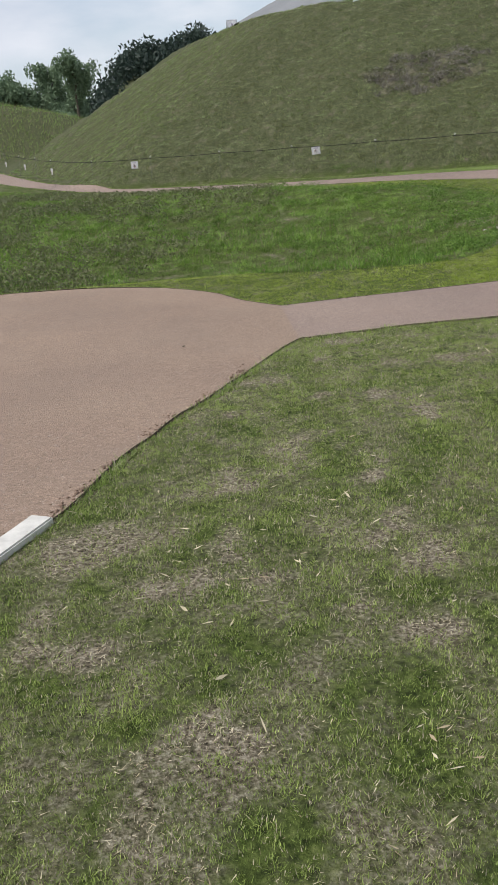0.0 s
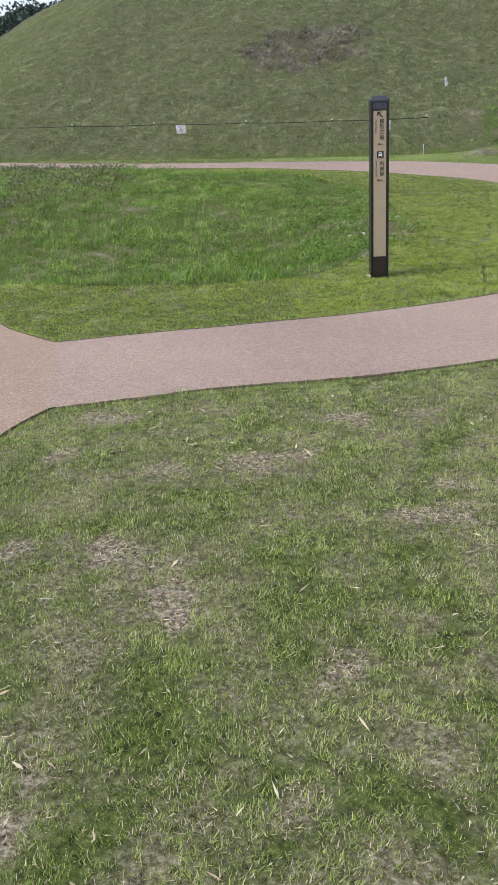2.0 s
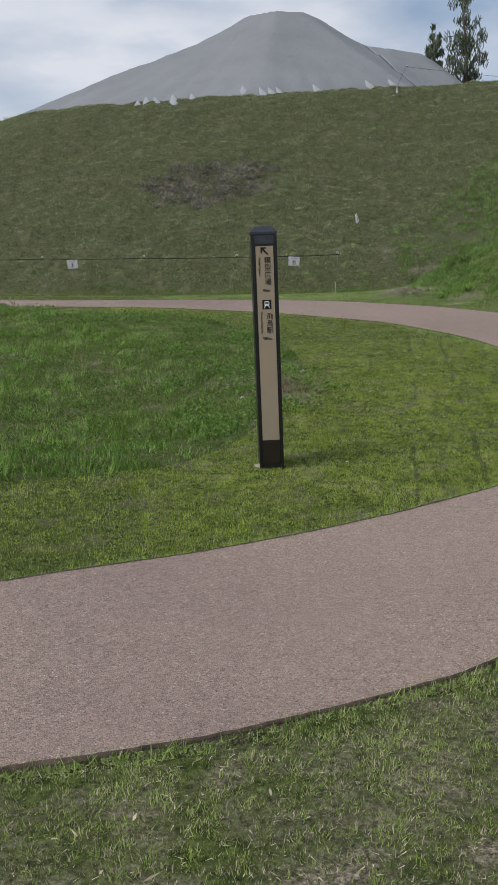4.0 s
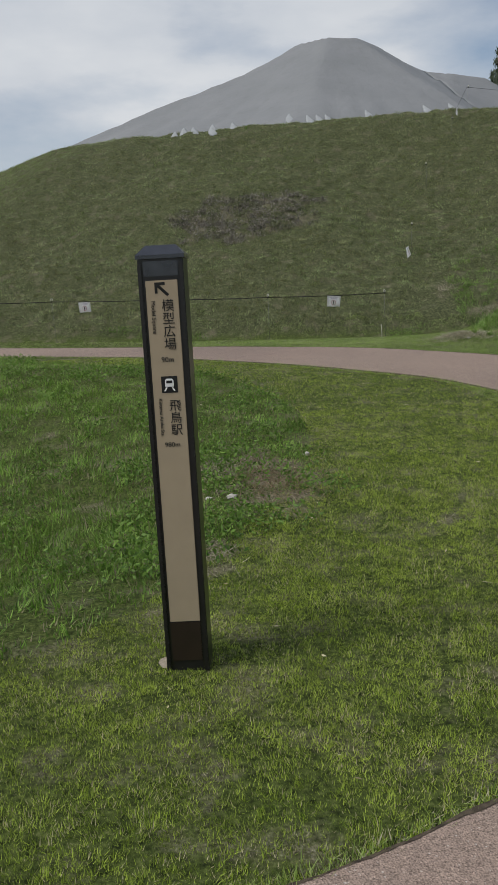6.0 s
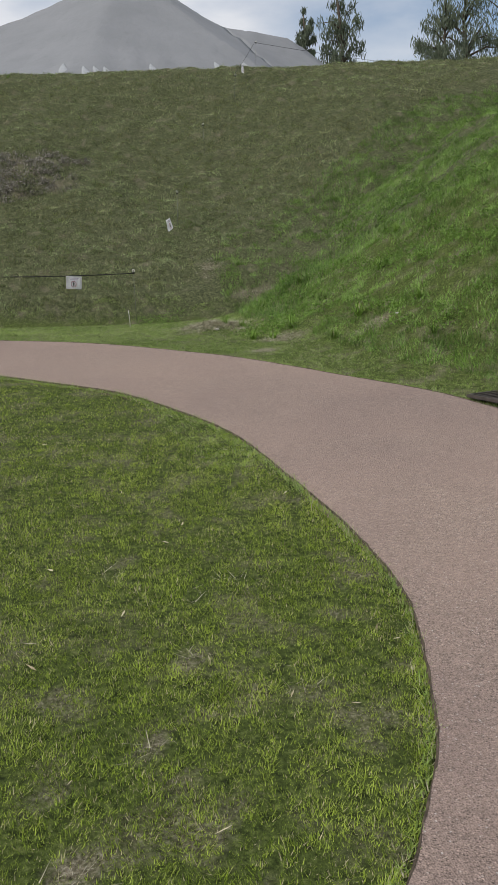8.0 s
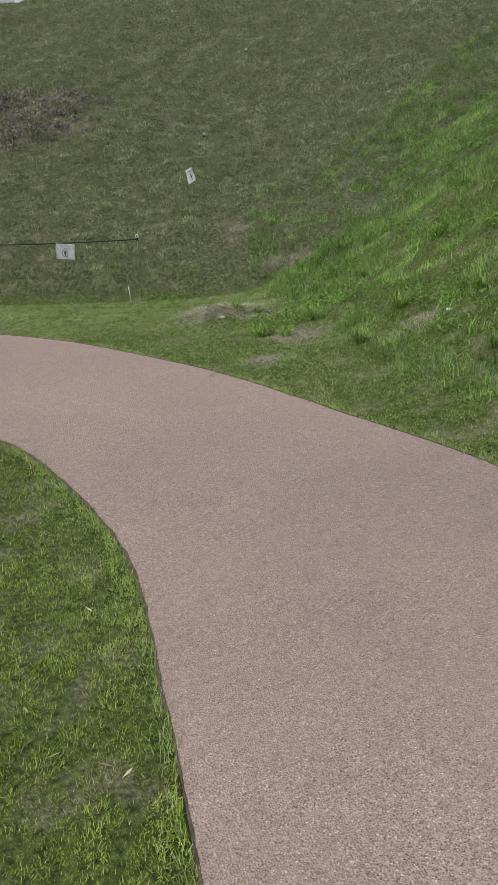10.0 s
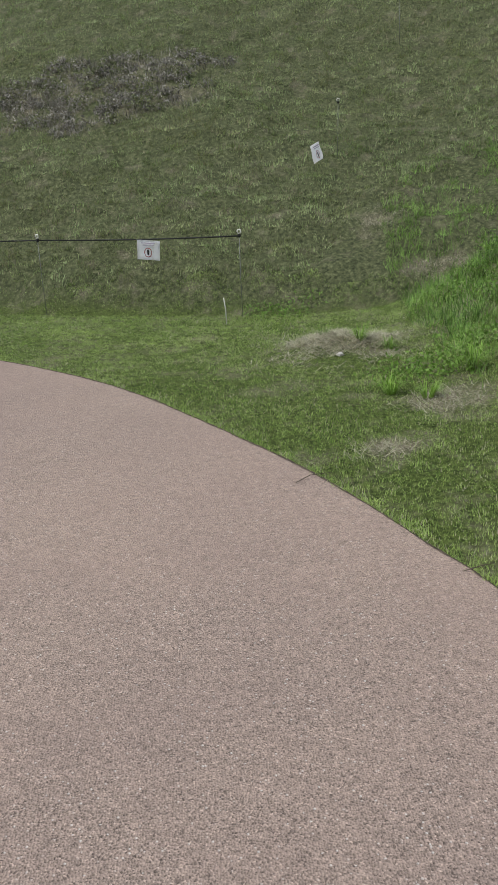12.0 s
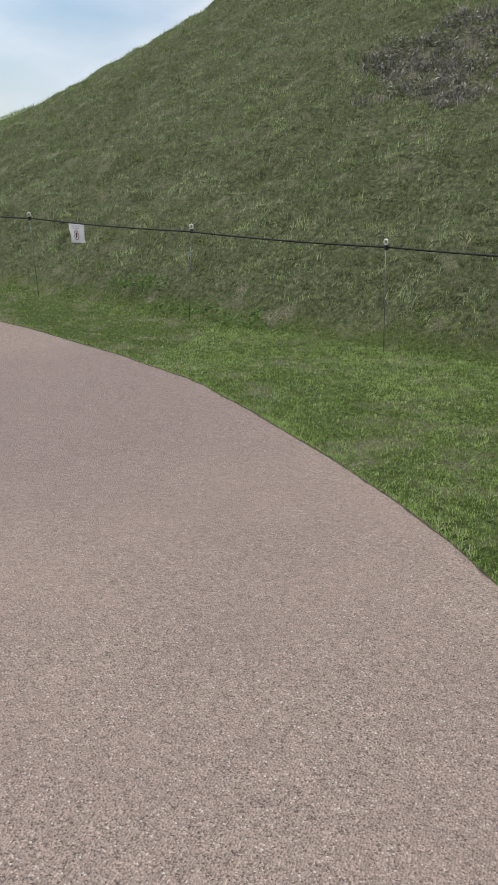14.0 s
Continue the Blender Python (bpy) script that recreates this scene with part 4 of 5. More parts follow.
def place_post(p, k, up=1.0):
    m = pose(p.x, p.y, ground_z(p.x, p.y), random.uniform(-4, 4), random.uniform(-4, 4), random.uniform(0, 360)) @ Matrix.Scale(up, 4, (0, 0, 1))
    if k == 0:
        first_post.matrix_basis = m
        return first_post
    return copy_thing(first_post, m)


POSTS = FRONT_POSTS + WEST_POSTS + SIDE_POSTS
for k, p in enumerate(POSTS):
    place_post(p, k, 0.76 if p in SIDE_POSTS else 1.0)


def rope(points, label, radius=0.0065):
    pts = []
    for a, b in zip(points, points[1:]):
        n = 10
        for i in range(n):
            t = i / n
            q = a.lerp(b, t)
            pts.append((q.x, q.y, q.z - 0.02 * 4 * t * (1 - t) * min(1, (b - a).length / 3)))
    pts.append(tuple(points[-1]))
    return tagged(part("rope", tube(pts, radius, 5), M_ROPE, None), label, "rope")


def on_land(p, up):
    return Vector((p.x, p.y, ground_z(p.x, p.y) + up))


rope([on_land(p, 0.85) for p in FRONT_POSTS + WEST_POSTS], "thin black rope strung between stakes along the mound", 0.008)
rope([on_land(p, 0.65) for p in SIDE_POSTS[2:]] + [on_land(Vector((19.0, 34.5, 0)), 0.5)], "thin black rope strung between stakes up the slope", 0.005)


def hanging_sign(x, y, z, turn, lean, w=0.255, h=0.205, label="white plastic notice sheet hanging from the rope"):
    root = new("notice_sheet")
    root.matrix_basis = pose(x, y, z, lean[0], lean[1], turn)
    bm = bmesh.new()
    n = 6
    grid = [[bm.verts.new((w * (i / n - 0.5), 0.006 * math.sin(3 * i / n + j), h * (j / n - 0.5))) for i in range(n + 1)] for j in range(n + 1)]
    for j in range(n):
        for i in range(n):
            bm.faces.new((grid[j][i], grid[j][i + 1], grid[j + 1][i + 1], grid[j + 1][i])).smooth = True
    bmesh.ops.solidify(bm, geom=bm.faces[:], thickness=0.003)
    part("sheet", bm, M_SIGN, root)
    ring = bmesh.new()
    inner, outer = [], []
    for k in range(24):
        a = 2 * math.pi * k / 24
        inner.append(ring.verts.new((0.036 * math.cos(a), -0.014, -0.022 + 0.042 * math.sin(a))))
        outer.append(ring.verts.new((0.043 * math.cos(a), -0.014, -0.022 + 0.050 * math.sin(a))))
    for k in range(24):
        ring.faces.new((inner[k], inner[(k + 1) % 24], outer[(k + 1) % 24], outer[k]))
    bmesh.ops.solidify(ring, geom=ring.faces[:], thickness=0.002)
    part("warning_ring", ring, M_RED, root, "printed dark red ring")
    part("warning_mark", flat_shape([(-0.007, -0.050), (0.007, -0.050), (0.013, -0.008), (0.006, 0.008), (-0.006, 0.008), (-0.013, -0.008)], -0.013), M_INK, root, "small dark printed mark")
    part("text_line", box(w * 0.62, 0.002, 0.012, (0, -0.013, h * 0.36)), M_GREYPRINT, root, "unreadable line of print")
    part("text_line", box(w * 0.5, 0.002, 0.009, (0.004, -0.013, h * 0.26)), M_GREYPRINT, root, "unreadable line of print")
    return tagged(root, label, "notice", "notices on the rope")


WALL_TURN = math.degrees(math.atan2(-0.302, 0.953))
hanging_sign(7.41, 23.62, 1.13, WALL_TURN, (4, 4))
hanging_sign(2.60, 25.28, 1.16, WALL_TURN - 4, (3, -3))
hanging_sign(-2.66, 26.82, 1.18, WALL_TURN - 10, (2, 2))
hanging_sign(9.39, 24.99, 2.08, WALL_TURN + 74, (-10, -14), label="tilted white notice sheet hanging askew on the slope")
hanging_sign(13.16, 31.7, ground_z(13.16, 31.7) + 0.2, WALL_TURN + 75, (0, -6), label="white notice sheet seen nearly edge-on by the slope rope")
for sx, sy in ((-5.75, 30.1), (-7.3, 33.2), (-8.5, 35.4)):
    hanging_sign(sx, sy, ground_z(sx, sy) + 0.5, WALL_TURN - 48, (0, 2))


def white_banner(x, y):
    root = new("white_banner")
    z = ground_z(x, y) - 0.04
    root.matrix_basis = pose(x, y, z, 0, 3, -8)
    for sx in (-1, 1):
        part("stake", tube([(sx * 0.24, 0, -0.1), (sx * 0.245, 0, 0.97)], 0.012, 6), M_STEEL, root)
    bm = bmesh.new()
    n = 6
    grid = [[bm.verts.new((0.46 * (i / n - 0.5), 0.02 * math.sin(4 * i / n + 2 * j / n), 0.42 + 0.55 * j / n)) for i in range(n + 1)] for j in range(n + 1)]
    for j in range(n):
        for i in range(n):
            bm.faces.new((grid[j][i], grid[j][i + 1], grid[j + 1][i + 1], grid[j + 1][i])).smooth = True
    bmesh.ops.solidify(bm, geom=bm.faces[:], thickness=0.003)
    part("sheet", bm, M_SIGN, root)
    part("mark", box(0.09, 0.003, 0.11, (0.03, -0.026, 0.75)), M_GREYPRINT, root, "small grey printed mark")
    return tagged(root, "white sheet on two stakes on the mound edge", "banner")


white_banner(0.9, 45.0)

# ---------------------------------------------------------------- tarpaulin over the upper mound
def tarp_height(x, y):
    u, v = np.abs(x - 12.5) * (0.93 - 0.19 * smooth(1.5, 8, 12.5 - x)), np.abs(y - 43.0)
    r = np.maximum(np.maximum(u, v), (u + v) * 0.74)
    a = 10.85 - np.clip(r - 1.45, 0, None) * 0.67 + np.clip(r - 6.5, 0, None) * 0.04
    u2, v2 = np.abs(x - 17.6) * 0.95, np.abs(y - 43.5)
    r2 = np.maximum(np.maximum(u2, v2), (u2 + v2) * 0.74)
    b = 9.4 - 0.12 * (x - 18) - np.clip(r2 - 2.0, 0, None) * 0.72
    k = np.clip(0.5 + 0.5 * (a - b) / 0.6, 0, 1)
    z = a * k + b * (1 - k) + 0.6 * k * (1 - k)
    ang = np.arctan2(y - 43, x - 12.5)
    fold = np.abs(np.sin(ang * 23 + 3 * value_noise(x, y, 0.3, 2, 61))) * smooth(4, 9, r)
    return z + 0.10 * (value_noise(x, y, 0.8, 3, 63) - 0.5) + 0.10 * fold


def tarpaulin():
    xs, ys = np.arange(0.5, 27.01, 0.22), np.arange(32.5, 56.01, 0.22)
    gx, gy = np.meshgrid(xs, ys)
    x, y = gx.ravel(), gy.ravel()
    z, floor_z = tarp_height(x, y), land(x, y)
    i = np.arange(len(x)).reshape(len(ys), len(xs))
    faces = np.stack([i[:-1, :-1], i[:-1, 1:], i[1:, 1:], i[1:, :-1]], -1).reshape(-1, 4)
    ok = (z > floor_z + 0.02)[faces].any(1) & (inside_mound(x, y) > 10.2)[faces].all(1)
    faces = faces[ok]
    z = np.maximum(z, floor_z + 0.01)
    root = new("tarpaulin")
    root.location = (12.5, 43.0, 6.0)
    points = np.stack([x, y, z], 1) - (12.5, 43.0, 6.0)
    main = (x < 15.6 + 0.12 * np.abs(y - 43))[faces].any(1)
    for name, share in (("main_cover", main), ("side_cover", ~main)):
        f = faces[share]
        used = np.unique(f)
        back = np.full(len(x), -1)
        back[used] = np.arange(len(used))
        ob = new(name, mesh_from(name, points[used], back[f], M_TARP, True))
        ob.parent = root
        ob.modifiers.new("thickness", "SOLIDIFY").thickness = 0.02
        tagged(ob, "grey tarpaulin sheet over the main peak" if name == "main_cover" else "grey tarpaulin sheet over the lower side peak")
    return tagged(root, "large grey tarpaulin draped over the upper mound", "tarpaulin")


tarpaulin()


def sandbag():
    # A thin pale piece, wide below and tapered upwards, laid along the tarpaulin.
    bm = bmesh.new()
    bmesh.ops.create_icosphere(bm, subdivisions=2, radius=1.0)
    for v in bm.verts:
        c = v.co
        up = 0.5 + 0.5 * c.z
        c.x, c.y, c.z = 0.23 * c.x * (1 - 0.86 * up) + 0.02 * math.sin(7 * c.z), 0.035 * c.y * (1 - 0.7 * up), 0.42 * c.z - 0.02
    for f in bm.faces:
        f.smooth = True
    ob = part("sandbag", bm, M_PALE_PIECE, None)
    return tagged(ob, "thin pale tapered piece lying on the lower tarpaulin edge", "sandbag", "sandbags along the tarpaulin")


def tarp_point(x, y):
    return max(float(tarp_height(np.array([x]), np.array([y]))[0]), ground_z(x, y)) + 0.0


first_pale_piece = sandbag()
PALE_PIECE_AT = [(5.3, 34.73), (5.59, 34.7), (5.9, 34.62), (6.44, 34.46), (7.1, 34.56), (9.08, 35.74), (9.64, 35.36), (9.94, 35.29), (10.25, 35.31), (11.66, 35.68), (13.75, 36.02), (14.72, 36.23)]
for k, (bx, by) in enumerate(PALE_PIECE_AT):
    m = pose(bx, by - 0.3, tarp_point(bx, by - 0.3) + 0.02, -56, random.uniform(-5, 5), random.uniform(-8, 8))
    if k == 0:
        first_pale_piece.matrix_basis = m
    else:
        copy_thing(first_pale_piece, m)


# ---------------------------------------------------------------- small things
def kerb():
    root = new("kerb_stone")
    a, b = Vector((-0.955, 3.74, 0)), Vector((-1.42, 2.66, 0))
    d = (b - a).normalized()
    mid = (a + b) / 2
    ang = math.atan2(d.y, d.x)
    root.matrix_basis = Matrix.Translation((mid.x - 0.045, mid.y - 0.03, -0.075)) @ Matrix.Rotation(ang, 4, "Z")
    part("block", box((b - a).length, 0.125, 0.14, (0, 0, 0.0), 0.008), M_CONC, root)
    return tagged(root, "pale concrete kerb stone between plaza and lawn", "kerb")


kerb()


def drain_grate(x, y, turn):
    root = new("drain_grate")
    root.matrix_basis = pose(x, y, ground_z(x, y) + 0.03, 0, 0, turn)
    for sy in (-1, 1):
        part("frame_bar", box(0.62, 0.03, 0.03, (0, sy * 0.2, 0), 0.004), M_IRON, root)
    for sx in (-1, 1):
        part("frame_bar", box(0.03, 0.37, 0.03, (sx * 0.295, 0, 0), 0.004), M_IRON, root)
    for k in range(9):
        part("slat", box(0.022, 0.37, 0.024, (-0.235 + k * 0.059, 0, 0), 0.003), M_IRON, root)
    # No shaft is modelled: a black plate stands in for its shade.
    part("pit_shade", box(0.56, 0.37, 0.01, (0, 0, -0.02)), M_BLACK, root, "black plate under the bars in place of the shaft's shade")
    return tagged(root, "rusty iron drain grate set beside the path", "drain")


drain_grate(9.88, 15.25, 100)
tagged(part("marker_stake", tube([(8.19, 23.02, ground_z(8.19, 23.02) - 0.05), (8.18, 23.01, ground_z(8.19, 23.02) + 0.16), (8.165, 23.0, ground_z(8.19, 23.02) + 0.27)], 0.006, 6), M_INSUL, None),
       "short pale plastic stake at the mound foot", "stake")


def stone(x, y, size):
    bm = bmesh.new()
    bmesh.ops.create_icosphere(bm, subdivisions=2, radius=size)
    for v in bm.verts:
        v.co *= 0.8 + 0.4 * noise.noise(v.co * (1.7 / size) + Vector((x, y, 0)))
        v.co.z *= 0.6
    ob = part("stone", bm, M_STONE, None)
    ob.location = (x, y, ground_z(x, y) + size * 0.25)
    return tagged(ob, "small pale grey stone lying in worn grass", "stone", "loose stones")


for sx, sy, size in ((8.99, 20.82, 0.038), (3.93, 12.87, 0.045), (4.66, 13.8, 0.035), (3.78, 12.95, 0.03), (10.4, 18.2, 0.03)):
    stone(sx, sy, size)


def litter():
    """Fallen bamboo leaves and cut straw lying on the lawn."""
    x, y = scatter(-1.3, 5.0, 1.2, 7.3, 42)
    k = value_noise(x, y, 1.1, 3, 71)
    x, y = keep((RNG.rand(len(x)) < np.clip((k - 0.35) * 3, 0.05, 1)) & ~paved(x, y), x, y)
    x2, y2 = scatter(3.2, 7.4, 9.4, 17, 3)
    m2 = ~paved(x2, y2)
    x, y = np.r_[x, x2[m2]], np.r_[y, y2[m2]]
    n = len(x)
    a, L, W = RNG.uniform(0, 6.28, n), RNG.uniform(0.02, 0.07, n), RNG.uniform(0.004, 0.011, n)
    z = land(x, y) + RNG.uniform(0.015, 0.035, n)
    d = np.stack([np.cos(a), np.sin(a), RNG.normal(0, 0.18, n)], 1) * L[:, None] / 2
    s = np.stack([-np.sin(a), np.cos(a), RNG.normal(0, 0.3, n)], 1) * W[:, None] / 2
    c = np.stack([x, y, z], 1)
    verts = np.stack([c - d, c - 0.2 * d - s, c - 0.2 * d + s, c + d], 1).reshape(-1, 3)
    i = np.arange(n)[:, None, None] * 4
    tris = (i + np.array([[0, 1, 2], [1, 3, 2]])[None]).reshape(-1, 3)
    tagged(new("leaf_litter", tri_mesh("leaf_litter", verts, tris, M_LITTER)), "pale dry fallen leaves scattered over the lawn", "leaves", kind="stuff")


litter()


def straw():
    """Cut dry grass lying in the worn places of the lawn."""
    x, y = scatter(-1.3, 5.0, 1.2, 7.3, 5000)
    x, y = keep((RNG.rand(len(x)) < thatch(x, y) * 0.4 + 0.03) & ~paved(x, y), x, y)
    n = len(x)
    a, L, W = RNG.uniform(0, 6.28, n), RNG.uniform(0.008, 0.03, n), RNG.uniform(0.0008, 0.002, n)
    c = np.stack([x, y, land(x, y) + RNG.uniform(0.004, 0.02, n)], 1)
    d = np.stack([np.cos(a), np.sin(a), RNG.normal(0, 0.15, n)], 1) * L[:, None] / 2
    s = np.stack([-np.sin(a), np.cos(a), 0 * a], 1) * W[:, None]
    verts = np.stack([c - d - s, c - d + s, c + d], 1).reshape(-1, 3)
    tris = np.arange(n)[:, None] * 3 + np.array([[0, 1, 2]])
    tagged(new("straw", tri_mesh("straw", verts, tris, M_LITTER)), "pale cut straw lying on worn lawn", "straw", kind="stuff")


straw()


def twig(points, label):
    bm = tube([(px, py, ground_z(px, py) + 0.022 + h) for px, py, h in points], 0.0026, 5, 0.0015)
    return tagged(part("twig", bm, M_BARK, None), label, "twig", "fallen twigs")


twig([(8.36, 18.28, 0), (8.44, 18.35, 0.006), (8.55, 18.38, 0.0)], "thin dry twig lying on the path edge")
twig([(8.90, 17.30, 0), (8.98, 17.31, 0.01), (9.03, 17.33, 0.004)], "thin dry twig lying on the path edge")


def sand_heap(x, y):
    bm = bmesh.new()
    bmesh.ops.create_icosphere(bm, subdivisions=3, radius=0.065)
    for v in bm.verts:
        v.co *= 0.8 + 0.5 * noise.noise(v.co * 18)
        v.co.z *= 0.22
    ob = part("sand_heap", bm, M_SAND, None)
    ob.location = (x, y, ground_z(x, y) + 0.006)
    return tagged(ob, "small heap of pale sand at the signpost foot", "sand")


sand_heap(3.375, 10.51)


def fallen_leaf(x, y, size):
    bm = bmesh.new()
    ring = [bm.verts.new((size * math.cos(a) * (1.0 if k % 2 else 0.7), 0.55 * size * math.sin(a), 0.006 * math.cos(2 * a))) for k, a in enumerate([2 * math.pi * i / 10 for i in range(10)])]
    bm.faces.new(ring)
    bmesh.ops.solidify(bm, geom=bm.faces[:], thickness=0.002)
    ob = part("fallen_leaf", bm, M_BARK, None)
    ob.location = (x, y, -0.014)
    return tagged(ob, "small dark fallen leaf on the plaza", "leaf")


fallen_leaf(-0.48, 7.1, 0.022)


def leafy(name, centres, radius, count, size, mat, label, category, kind="stuff", droop=0.0, slim=0.42):
    """Many small leaves round the given centres, one mesh."""
    c = np.asarray(centres, float)
    pick = RNG.randint(0, len(c), count)
    v = RNG.normal(0, 1, (count, 3))
    v /= np.linalg.norm(v, axis=1)[:, None]
    p = c[pick] + v * (RNG.rand(count) ** 0.45)[:, None] * np.asarray(radius)
    d = RNG.normal(0, 1, (count, 3))
    d[:, 2] -= droop
    d /= np.linalg.norm(d, axis=1)[:, None]
    s = np.cross(d, RNG.normal(0, 1, (count, 3)))
    s /= np.linalg.norm(s, axis=1)[:, None] + 1e-9
    L = size * RNG.uniform(0.6, 1.4, count)[:, None]
    verts = np.stack([p - d * L, p + s * L * slim, p - s * L * slim, p + d * L], 1).reshape(-1, 3)
    i = np.arange(count)[:, None, None] * 4
    tris = (i + np.array([[0, 1, 2], [1, 3, 2]])[None]).reshape(-1, 3)
    return tri_mesh(name, verts, tris, mat)


def weeds():
    """Broad-leaved weeds on the bank, round the hollow and at the mound's foot."""
    xs, ys = scatter(9.6, 18, 13, 28, 4.5)
    over = 0.62 * (xs - np.interp(ys, BANK_Y, BANK_X))
    m = (over > 0.25) & (np.clip(inside_mound(xs, ys), 0, None) * TAN < over)
    pts = [np.stack([xs[m], ys[m]], 1)]
    x2, y2 = scatter(-3, 4.8, 11.5, 21, 3.0)
    m2 = in_poly(x2, y2, LUSH_POLY) & (x2 > 1.0)
    pts.append(np.stack([x2[m2], y2[m2]], 1))
    pts.append(np.array([(8.6, 23.4), (8.8, 23.2), (9.1, 23.5), (4.6, 24.7), (4.2, 24.85), (4.9, 24.6), (3.8, 25.0), (3.3, 25.35), (3.5, 25.3), (3.15, 25.4), (9.3, 19.95), (9.5, 20.1), (9.7, 20.05), (9.9, 20.2), (10.1, 20.1), (10.3, 20.3), (9.8, 20.4), (9.45, 20.25), (9.2, 20.05), (10.0, 20.45), (10.2, 20.0), (9.6, 19.95)]))
    x4, y4 = scatter(3.2, 4.6, 11.6, 14.4, 9)
    pts.append(np.stack([x4, y4], 1)[value_noise(x4, y4, 2.0, 2, 117) > 0.45])
    q = np.vstack(pts)
    z = land(q[:, 0], q[:, 1]) + 0.06
    me = leafy("weeds", np.c_[q, z], (0.26, 0.26, 0.10), len(q) * 130, 0.017, M_LEAF_WEED, "", "")
    tagged(new("weeds", me), "low broad-leaved green weeds among the grass", "weeds", kind="stuff")


weeds()


def grass_tuft(x, y, size, count, mat, label):
    """A clump of long arching leaves from one root."""
    n = count
    a, L = RNG.uniform(0, 6.28, n), size * RNG.uniform(0.55, 1.1, n)
    out = np.stack([np.cos(a), np.sin(a), 0 * a], 1)
    reach, rise = L * RNG.uniform(0.35, 1.0, n), L * RNG.uniform(0.35, 0.75, n)
    root = np.array([x, y, ground_z(x, y) - 0.01]) + out * RNG.uniform(0, 0.04, n)[:, None]
    side = np.stack([-np.sin(a), np.cos(a), 0 * a], 1) * (0.003 + 0.007 * size)
    up = np.array([0, 0, 1.0])
    mid = root + out * (reach * 0.4)[:, None] + up * rise[:, None]
    tip = root + out * reach[:, None] + up * (rise * RNG.uniform(0.55, 1.05, n))[:, None]
    verts = np.stack([root - side * 0.6, root + side * 0.6, mid - side * 0.5, mid + side * 0.5, tip], 1).reshape(-1, 3)
    i = np.arange(n)[:, None, None] * 5
    tris = (i + np.array([[0, 1, 3], [0, 3, 2], [2, 3, 4]])[None]).reshape(-1, 3)
    return tagged(new("grass_tuft", tri_mesh("grass_tuft", verts, tris, mat)), label, "grass tuft", "tufts on the bank")


for tx, ty, size, count in ((9.2, 21.1, 0.26, 40), (8.95, 21.45, 0.2, 30), (7.39, 33.74, 0.3, 16), (9.75, 18.55, 0.30, 60), (10.25, 18.9, 0.34, 70), (9.35, 19.55, 0.26, 50), (9.15, 19.75, 0.30, 50), (9.75, 19.9, 0.36, 70), (10.7, 18.2, 0.32, 60),
                            (10.5, 20.6, 0.30, 60), (11.2, 20.2, 0.34, 60), (9.4, 20.9, 0.22, 40), (10.9, 22.4, 0.30, 50), (12.1, 21.4, 0.34, 60), (10.3, 17.2, 0.28, 50)):
    grass_tuft(tx, ty, size * 0.72, int(count * 1.6), M_LUSH, "tuft of long arching green grass on the bank")


def dull_weeds():
    """Darker, half-withered weeds along the far and west sides of the hollow."""
    x, y = scatter(-9, 4.0, 11.8, 27, 9.0)
    p = value_noise(x, y, 0.5, 3, 97) + 0.25 * smooth(15, 21, y) + 0.2 * smooth(0.5, -2.5, x)
    x, y = keep((p > 0.62) & ~paved(x, y), x, y)
    q = np.stack([x, y], 1)[in_poly(x, y, LUSH_POLY)]
    xp, yp = scatter(4, 9, 27.5, 31, 7.0)
    on_patch = patch_mask(xp, yp) > 0.35
    q = np.vstack([q, np.stack([xp[on_patch], yp[on_patch]], 1)])
    wx, wy = scatter(3.5, 9.5, 26.5, 31.5, 46)
    on_patch = patch_mask(wx, wy) * RNG.uniform(0.5, 1.4, len(wx)) > 0.55
    w = np.stack([wx, wy], 1)[on_patch]
    me = leafy("withered_weeds", np.c_[w, land(w[:, 0], w[:, 1]) + 0.05], (0.12, 0.12, 0.07), len(w) * 22, 0.026, M_DRYPATCH, "", "")
    tagged(new("withered_weeds", me), "withered grey-brown broad-leaved weeds on the mound", "weeds", kind="stuff")
    me = leafy("dull_weeds", np.c_[q, land(q[:, 0], q[:, 1]) + 0.07], (0.24, 0.24, 0.10), len(q) * 45, 0.027, M_LEAF_DOCK, "", "")
    tagged(new("dull_weeds", me), "dull brownish-green weeds in the hollow and on the mound", "weeds", kind="stuff")


dull_weeds()


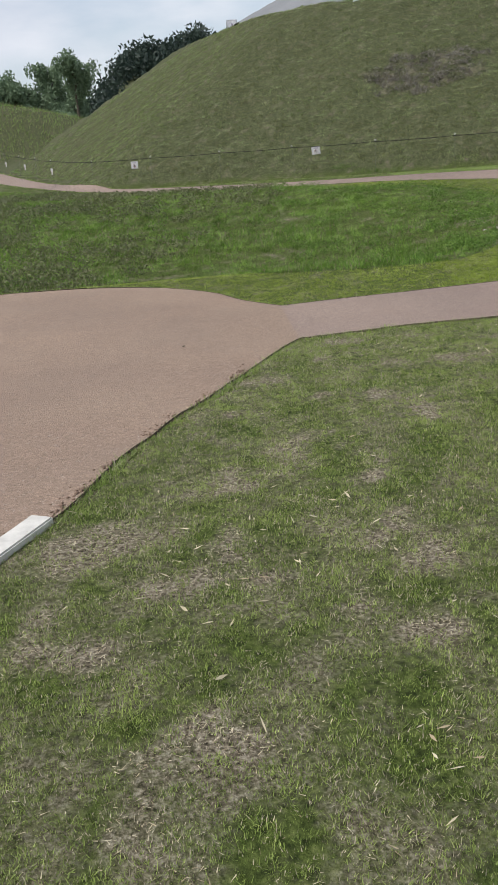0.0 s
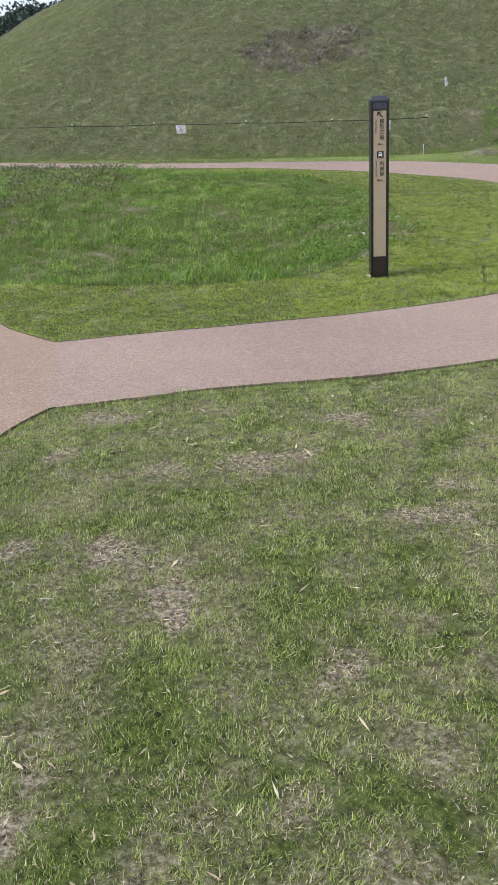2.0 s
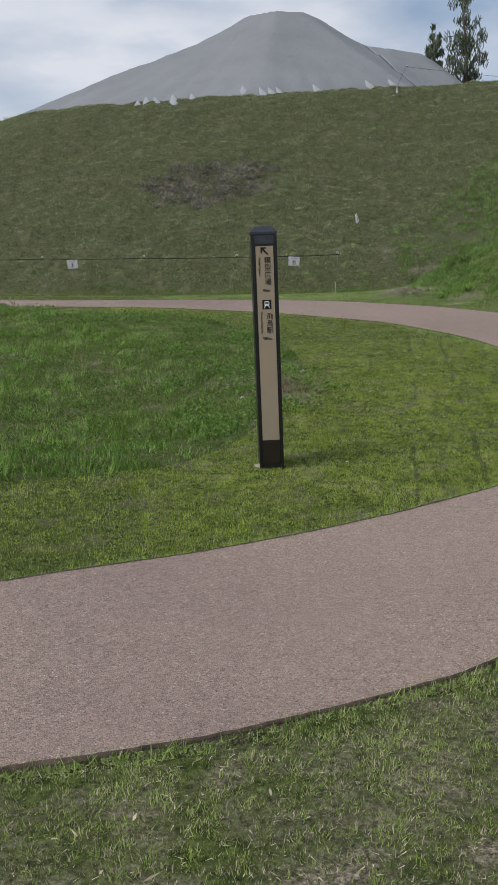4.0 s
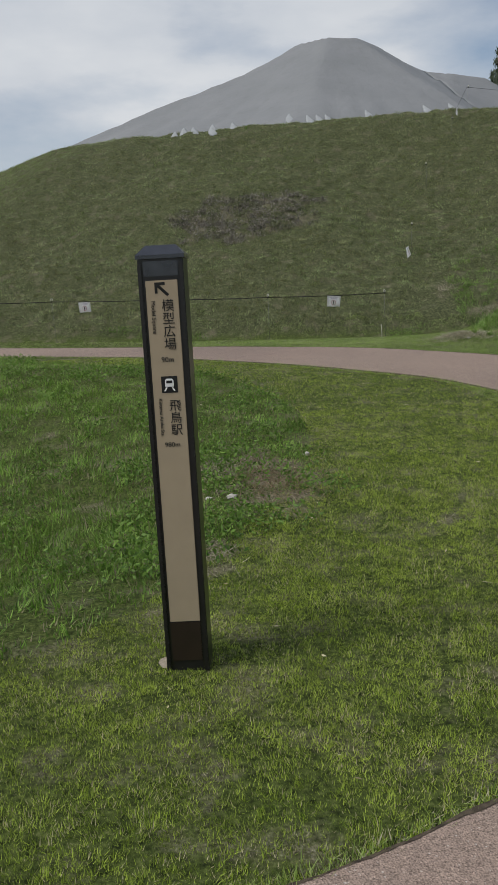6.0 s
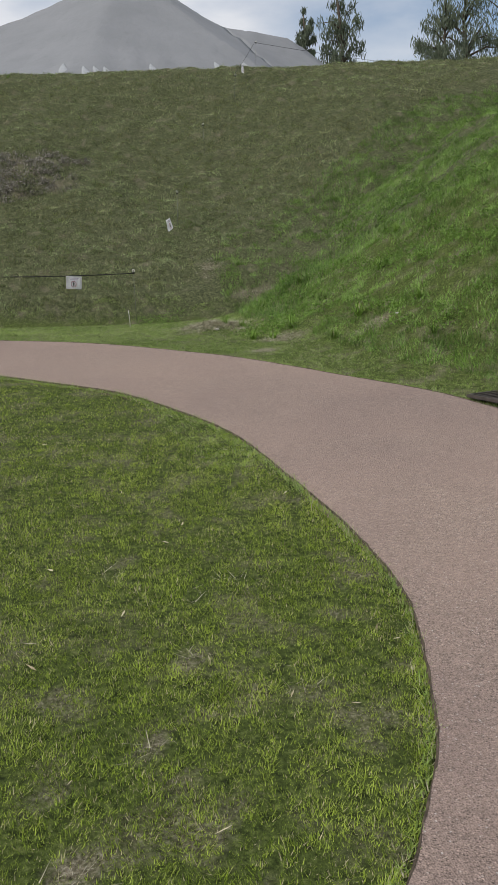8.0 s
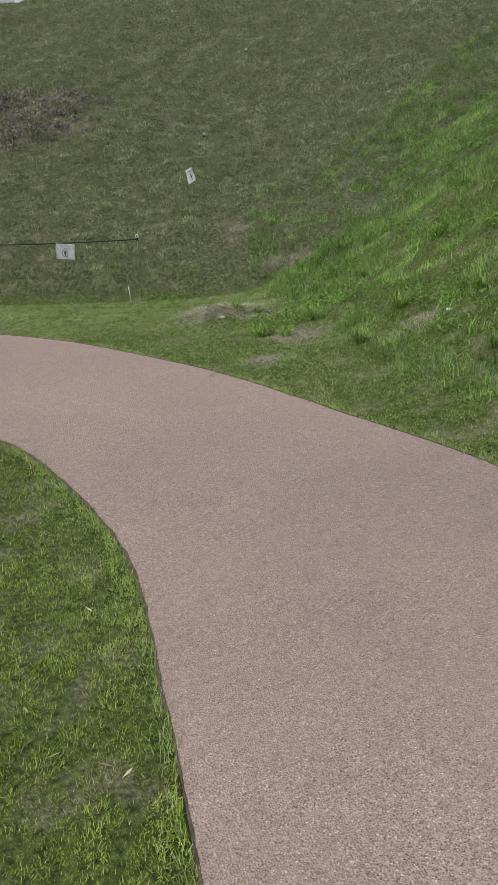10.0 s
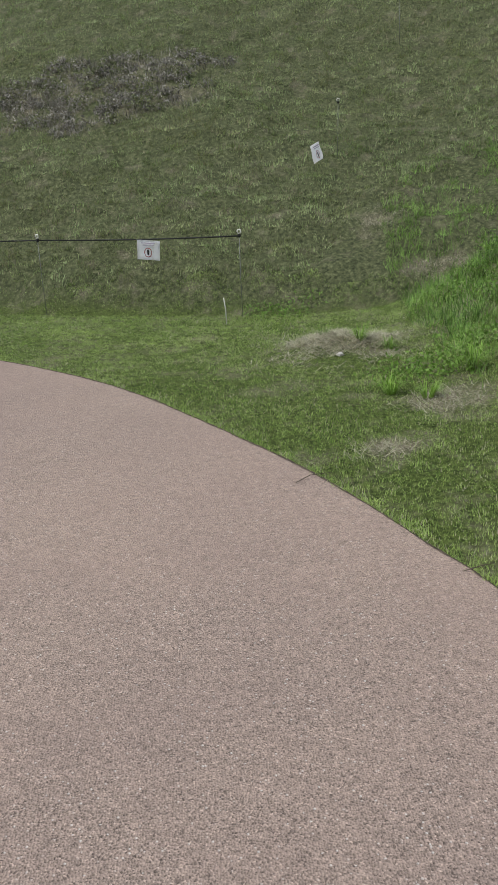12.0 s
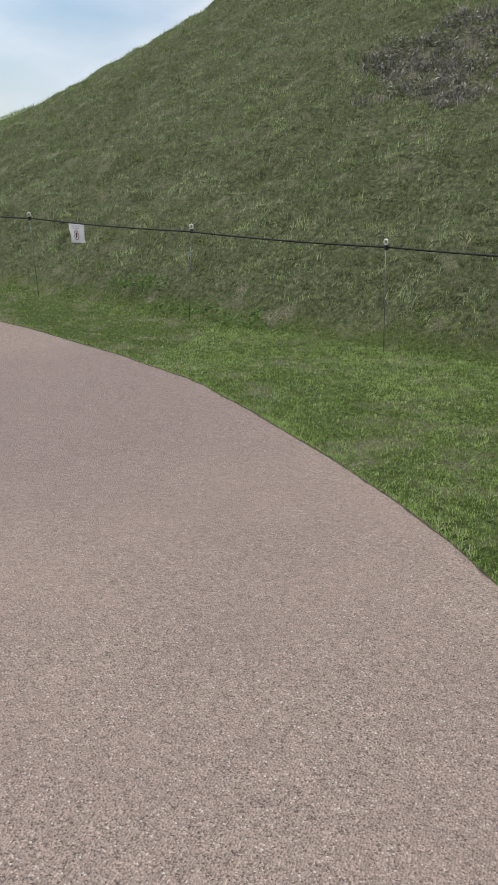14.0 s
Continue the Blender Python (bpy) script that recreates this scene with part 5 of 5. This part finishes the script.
# ---------------------------------------------------------------- trees
def tree(x, y, z, height, spread, mat, label, group, seed, count=2600, leaf=0.16, droop=0.6, narrow=1.0, low=0.35, limbs=9, crowd=0.2, slim=0.42):
    rs = random.Random(seed)
    root = new("tree")
    root.location = (x, y, z)
    bend = [(rs.uniform(-0.03, 0.03) * height * k / 5, rs.uniform(-0.03, 0.03) * height * k / 5, height * 0.92 * k / 5) for k in range(6)]
    bend[0] = (0, 0, -0.3)
    part("trunk", tube(bend, height * 0.022, 7, height * 0.005), M_BARK, root)
    centres = []
    for k in range(limbs):
        t = rs.uniform(low, 0.95)
        i = min(4, int(t * 5))
        a = Vector(bend[i]).lerp(Vector(bend[i + 1]), t * 5 - i)
        ang, reach = rs.uniform(0, 6.28), spread * rs.uniform(0.45, 1.0) * (1.15 - 0.6 * t) * narrow
        e = a + Vector((math.cos(ang) * reach, math.sin(ang) * reach, height * rs.uniform(0.02, 0.16)))
        mid = a.lerp(e, 0.5) + Vector((0, 0, 0.03 * height))
        part("limb", tube([a, mid, e], height * 0.007, 5, height * 0.002), M_BARK, root)
        centres += [tuple(e), tuple(mid), tuple(e + Vector((rs.uniform(-0.3, 0.3) * spread, rs.uniform(-0.3, 0.3) * spread, rs.uniform(-0.12, 0.06) * height)))]
    centres.append((bend[5][0], bend[5][1], height * 0.95))
    r = spread * crowd
    crown = new("crown", leafy("crown", centres, (r, r, r * 1.1), count, leaf, mat, "", "", droop=droop, slim=slim))
    crown.parent = root
    return tagged(root, label, "tree", group)


for k, (tx, ty, h, sp) in enumerate(((22.15, 45.0, 6.4, 1.3), (20.35, 44.5, 4.7, 0.65), (27.6, 45.5, 5.6, 1.6), (29.2, 46.5, 8.5, 2.3), (31.3, 46.0, 8.0, 2.2))):
    tree(tx, ty, ground_z(tx, ty), h, sp, M_LEAF_GREY, "slender grey-green tree with drooping leaves behind the mound", "trees behind the mound", 100 + k, 3400, 0.13, 3.0, 1.0, 0.1, 24, 0.2, 0.17)
for k in range(10):
    tx = -27.5 + 1.55 * k + random.uniform(-0.5, 0.5)
    ty = random.uniform(86, 96)
    zt = 7.9 + 2.6 * (k / 9) ** 1.5 + random.uniform(-0.5, 0.7)
    g0 = ground_z(tx, ty)
    tree(tx, ty, g0, zt - g0, 2.6, M_LEAF_BAMBOO, "feathery green bamboo-like tree at the edge of the park", "row of trees beyond the mounds", 200 + k, 7500, 0.18, 0.5, 0.9, 0.05, 24, 0.27)


def far_woods():
    """Dark wooded hill beyond the mound."""
    n = 330
    x, y = RNG.uniform(-24, 18, n), RNG.uniform(120, 172, n)
    z = land(x, y)
    c = np.stack([x, y, z + RNG.uniform(0.5, 3.4, n)], 1)
    me = leafy("far_woods", c, (2.0, 2.0, 1.9), 45000, 0.36, M_LEAF_DARK, "", "")
    tagged(new("far_woods", me), "dark green wooded hill in the distance", "woods", kind="stuff")


far_woods()
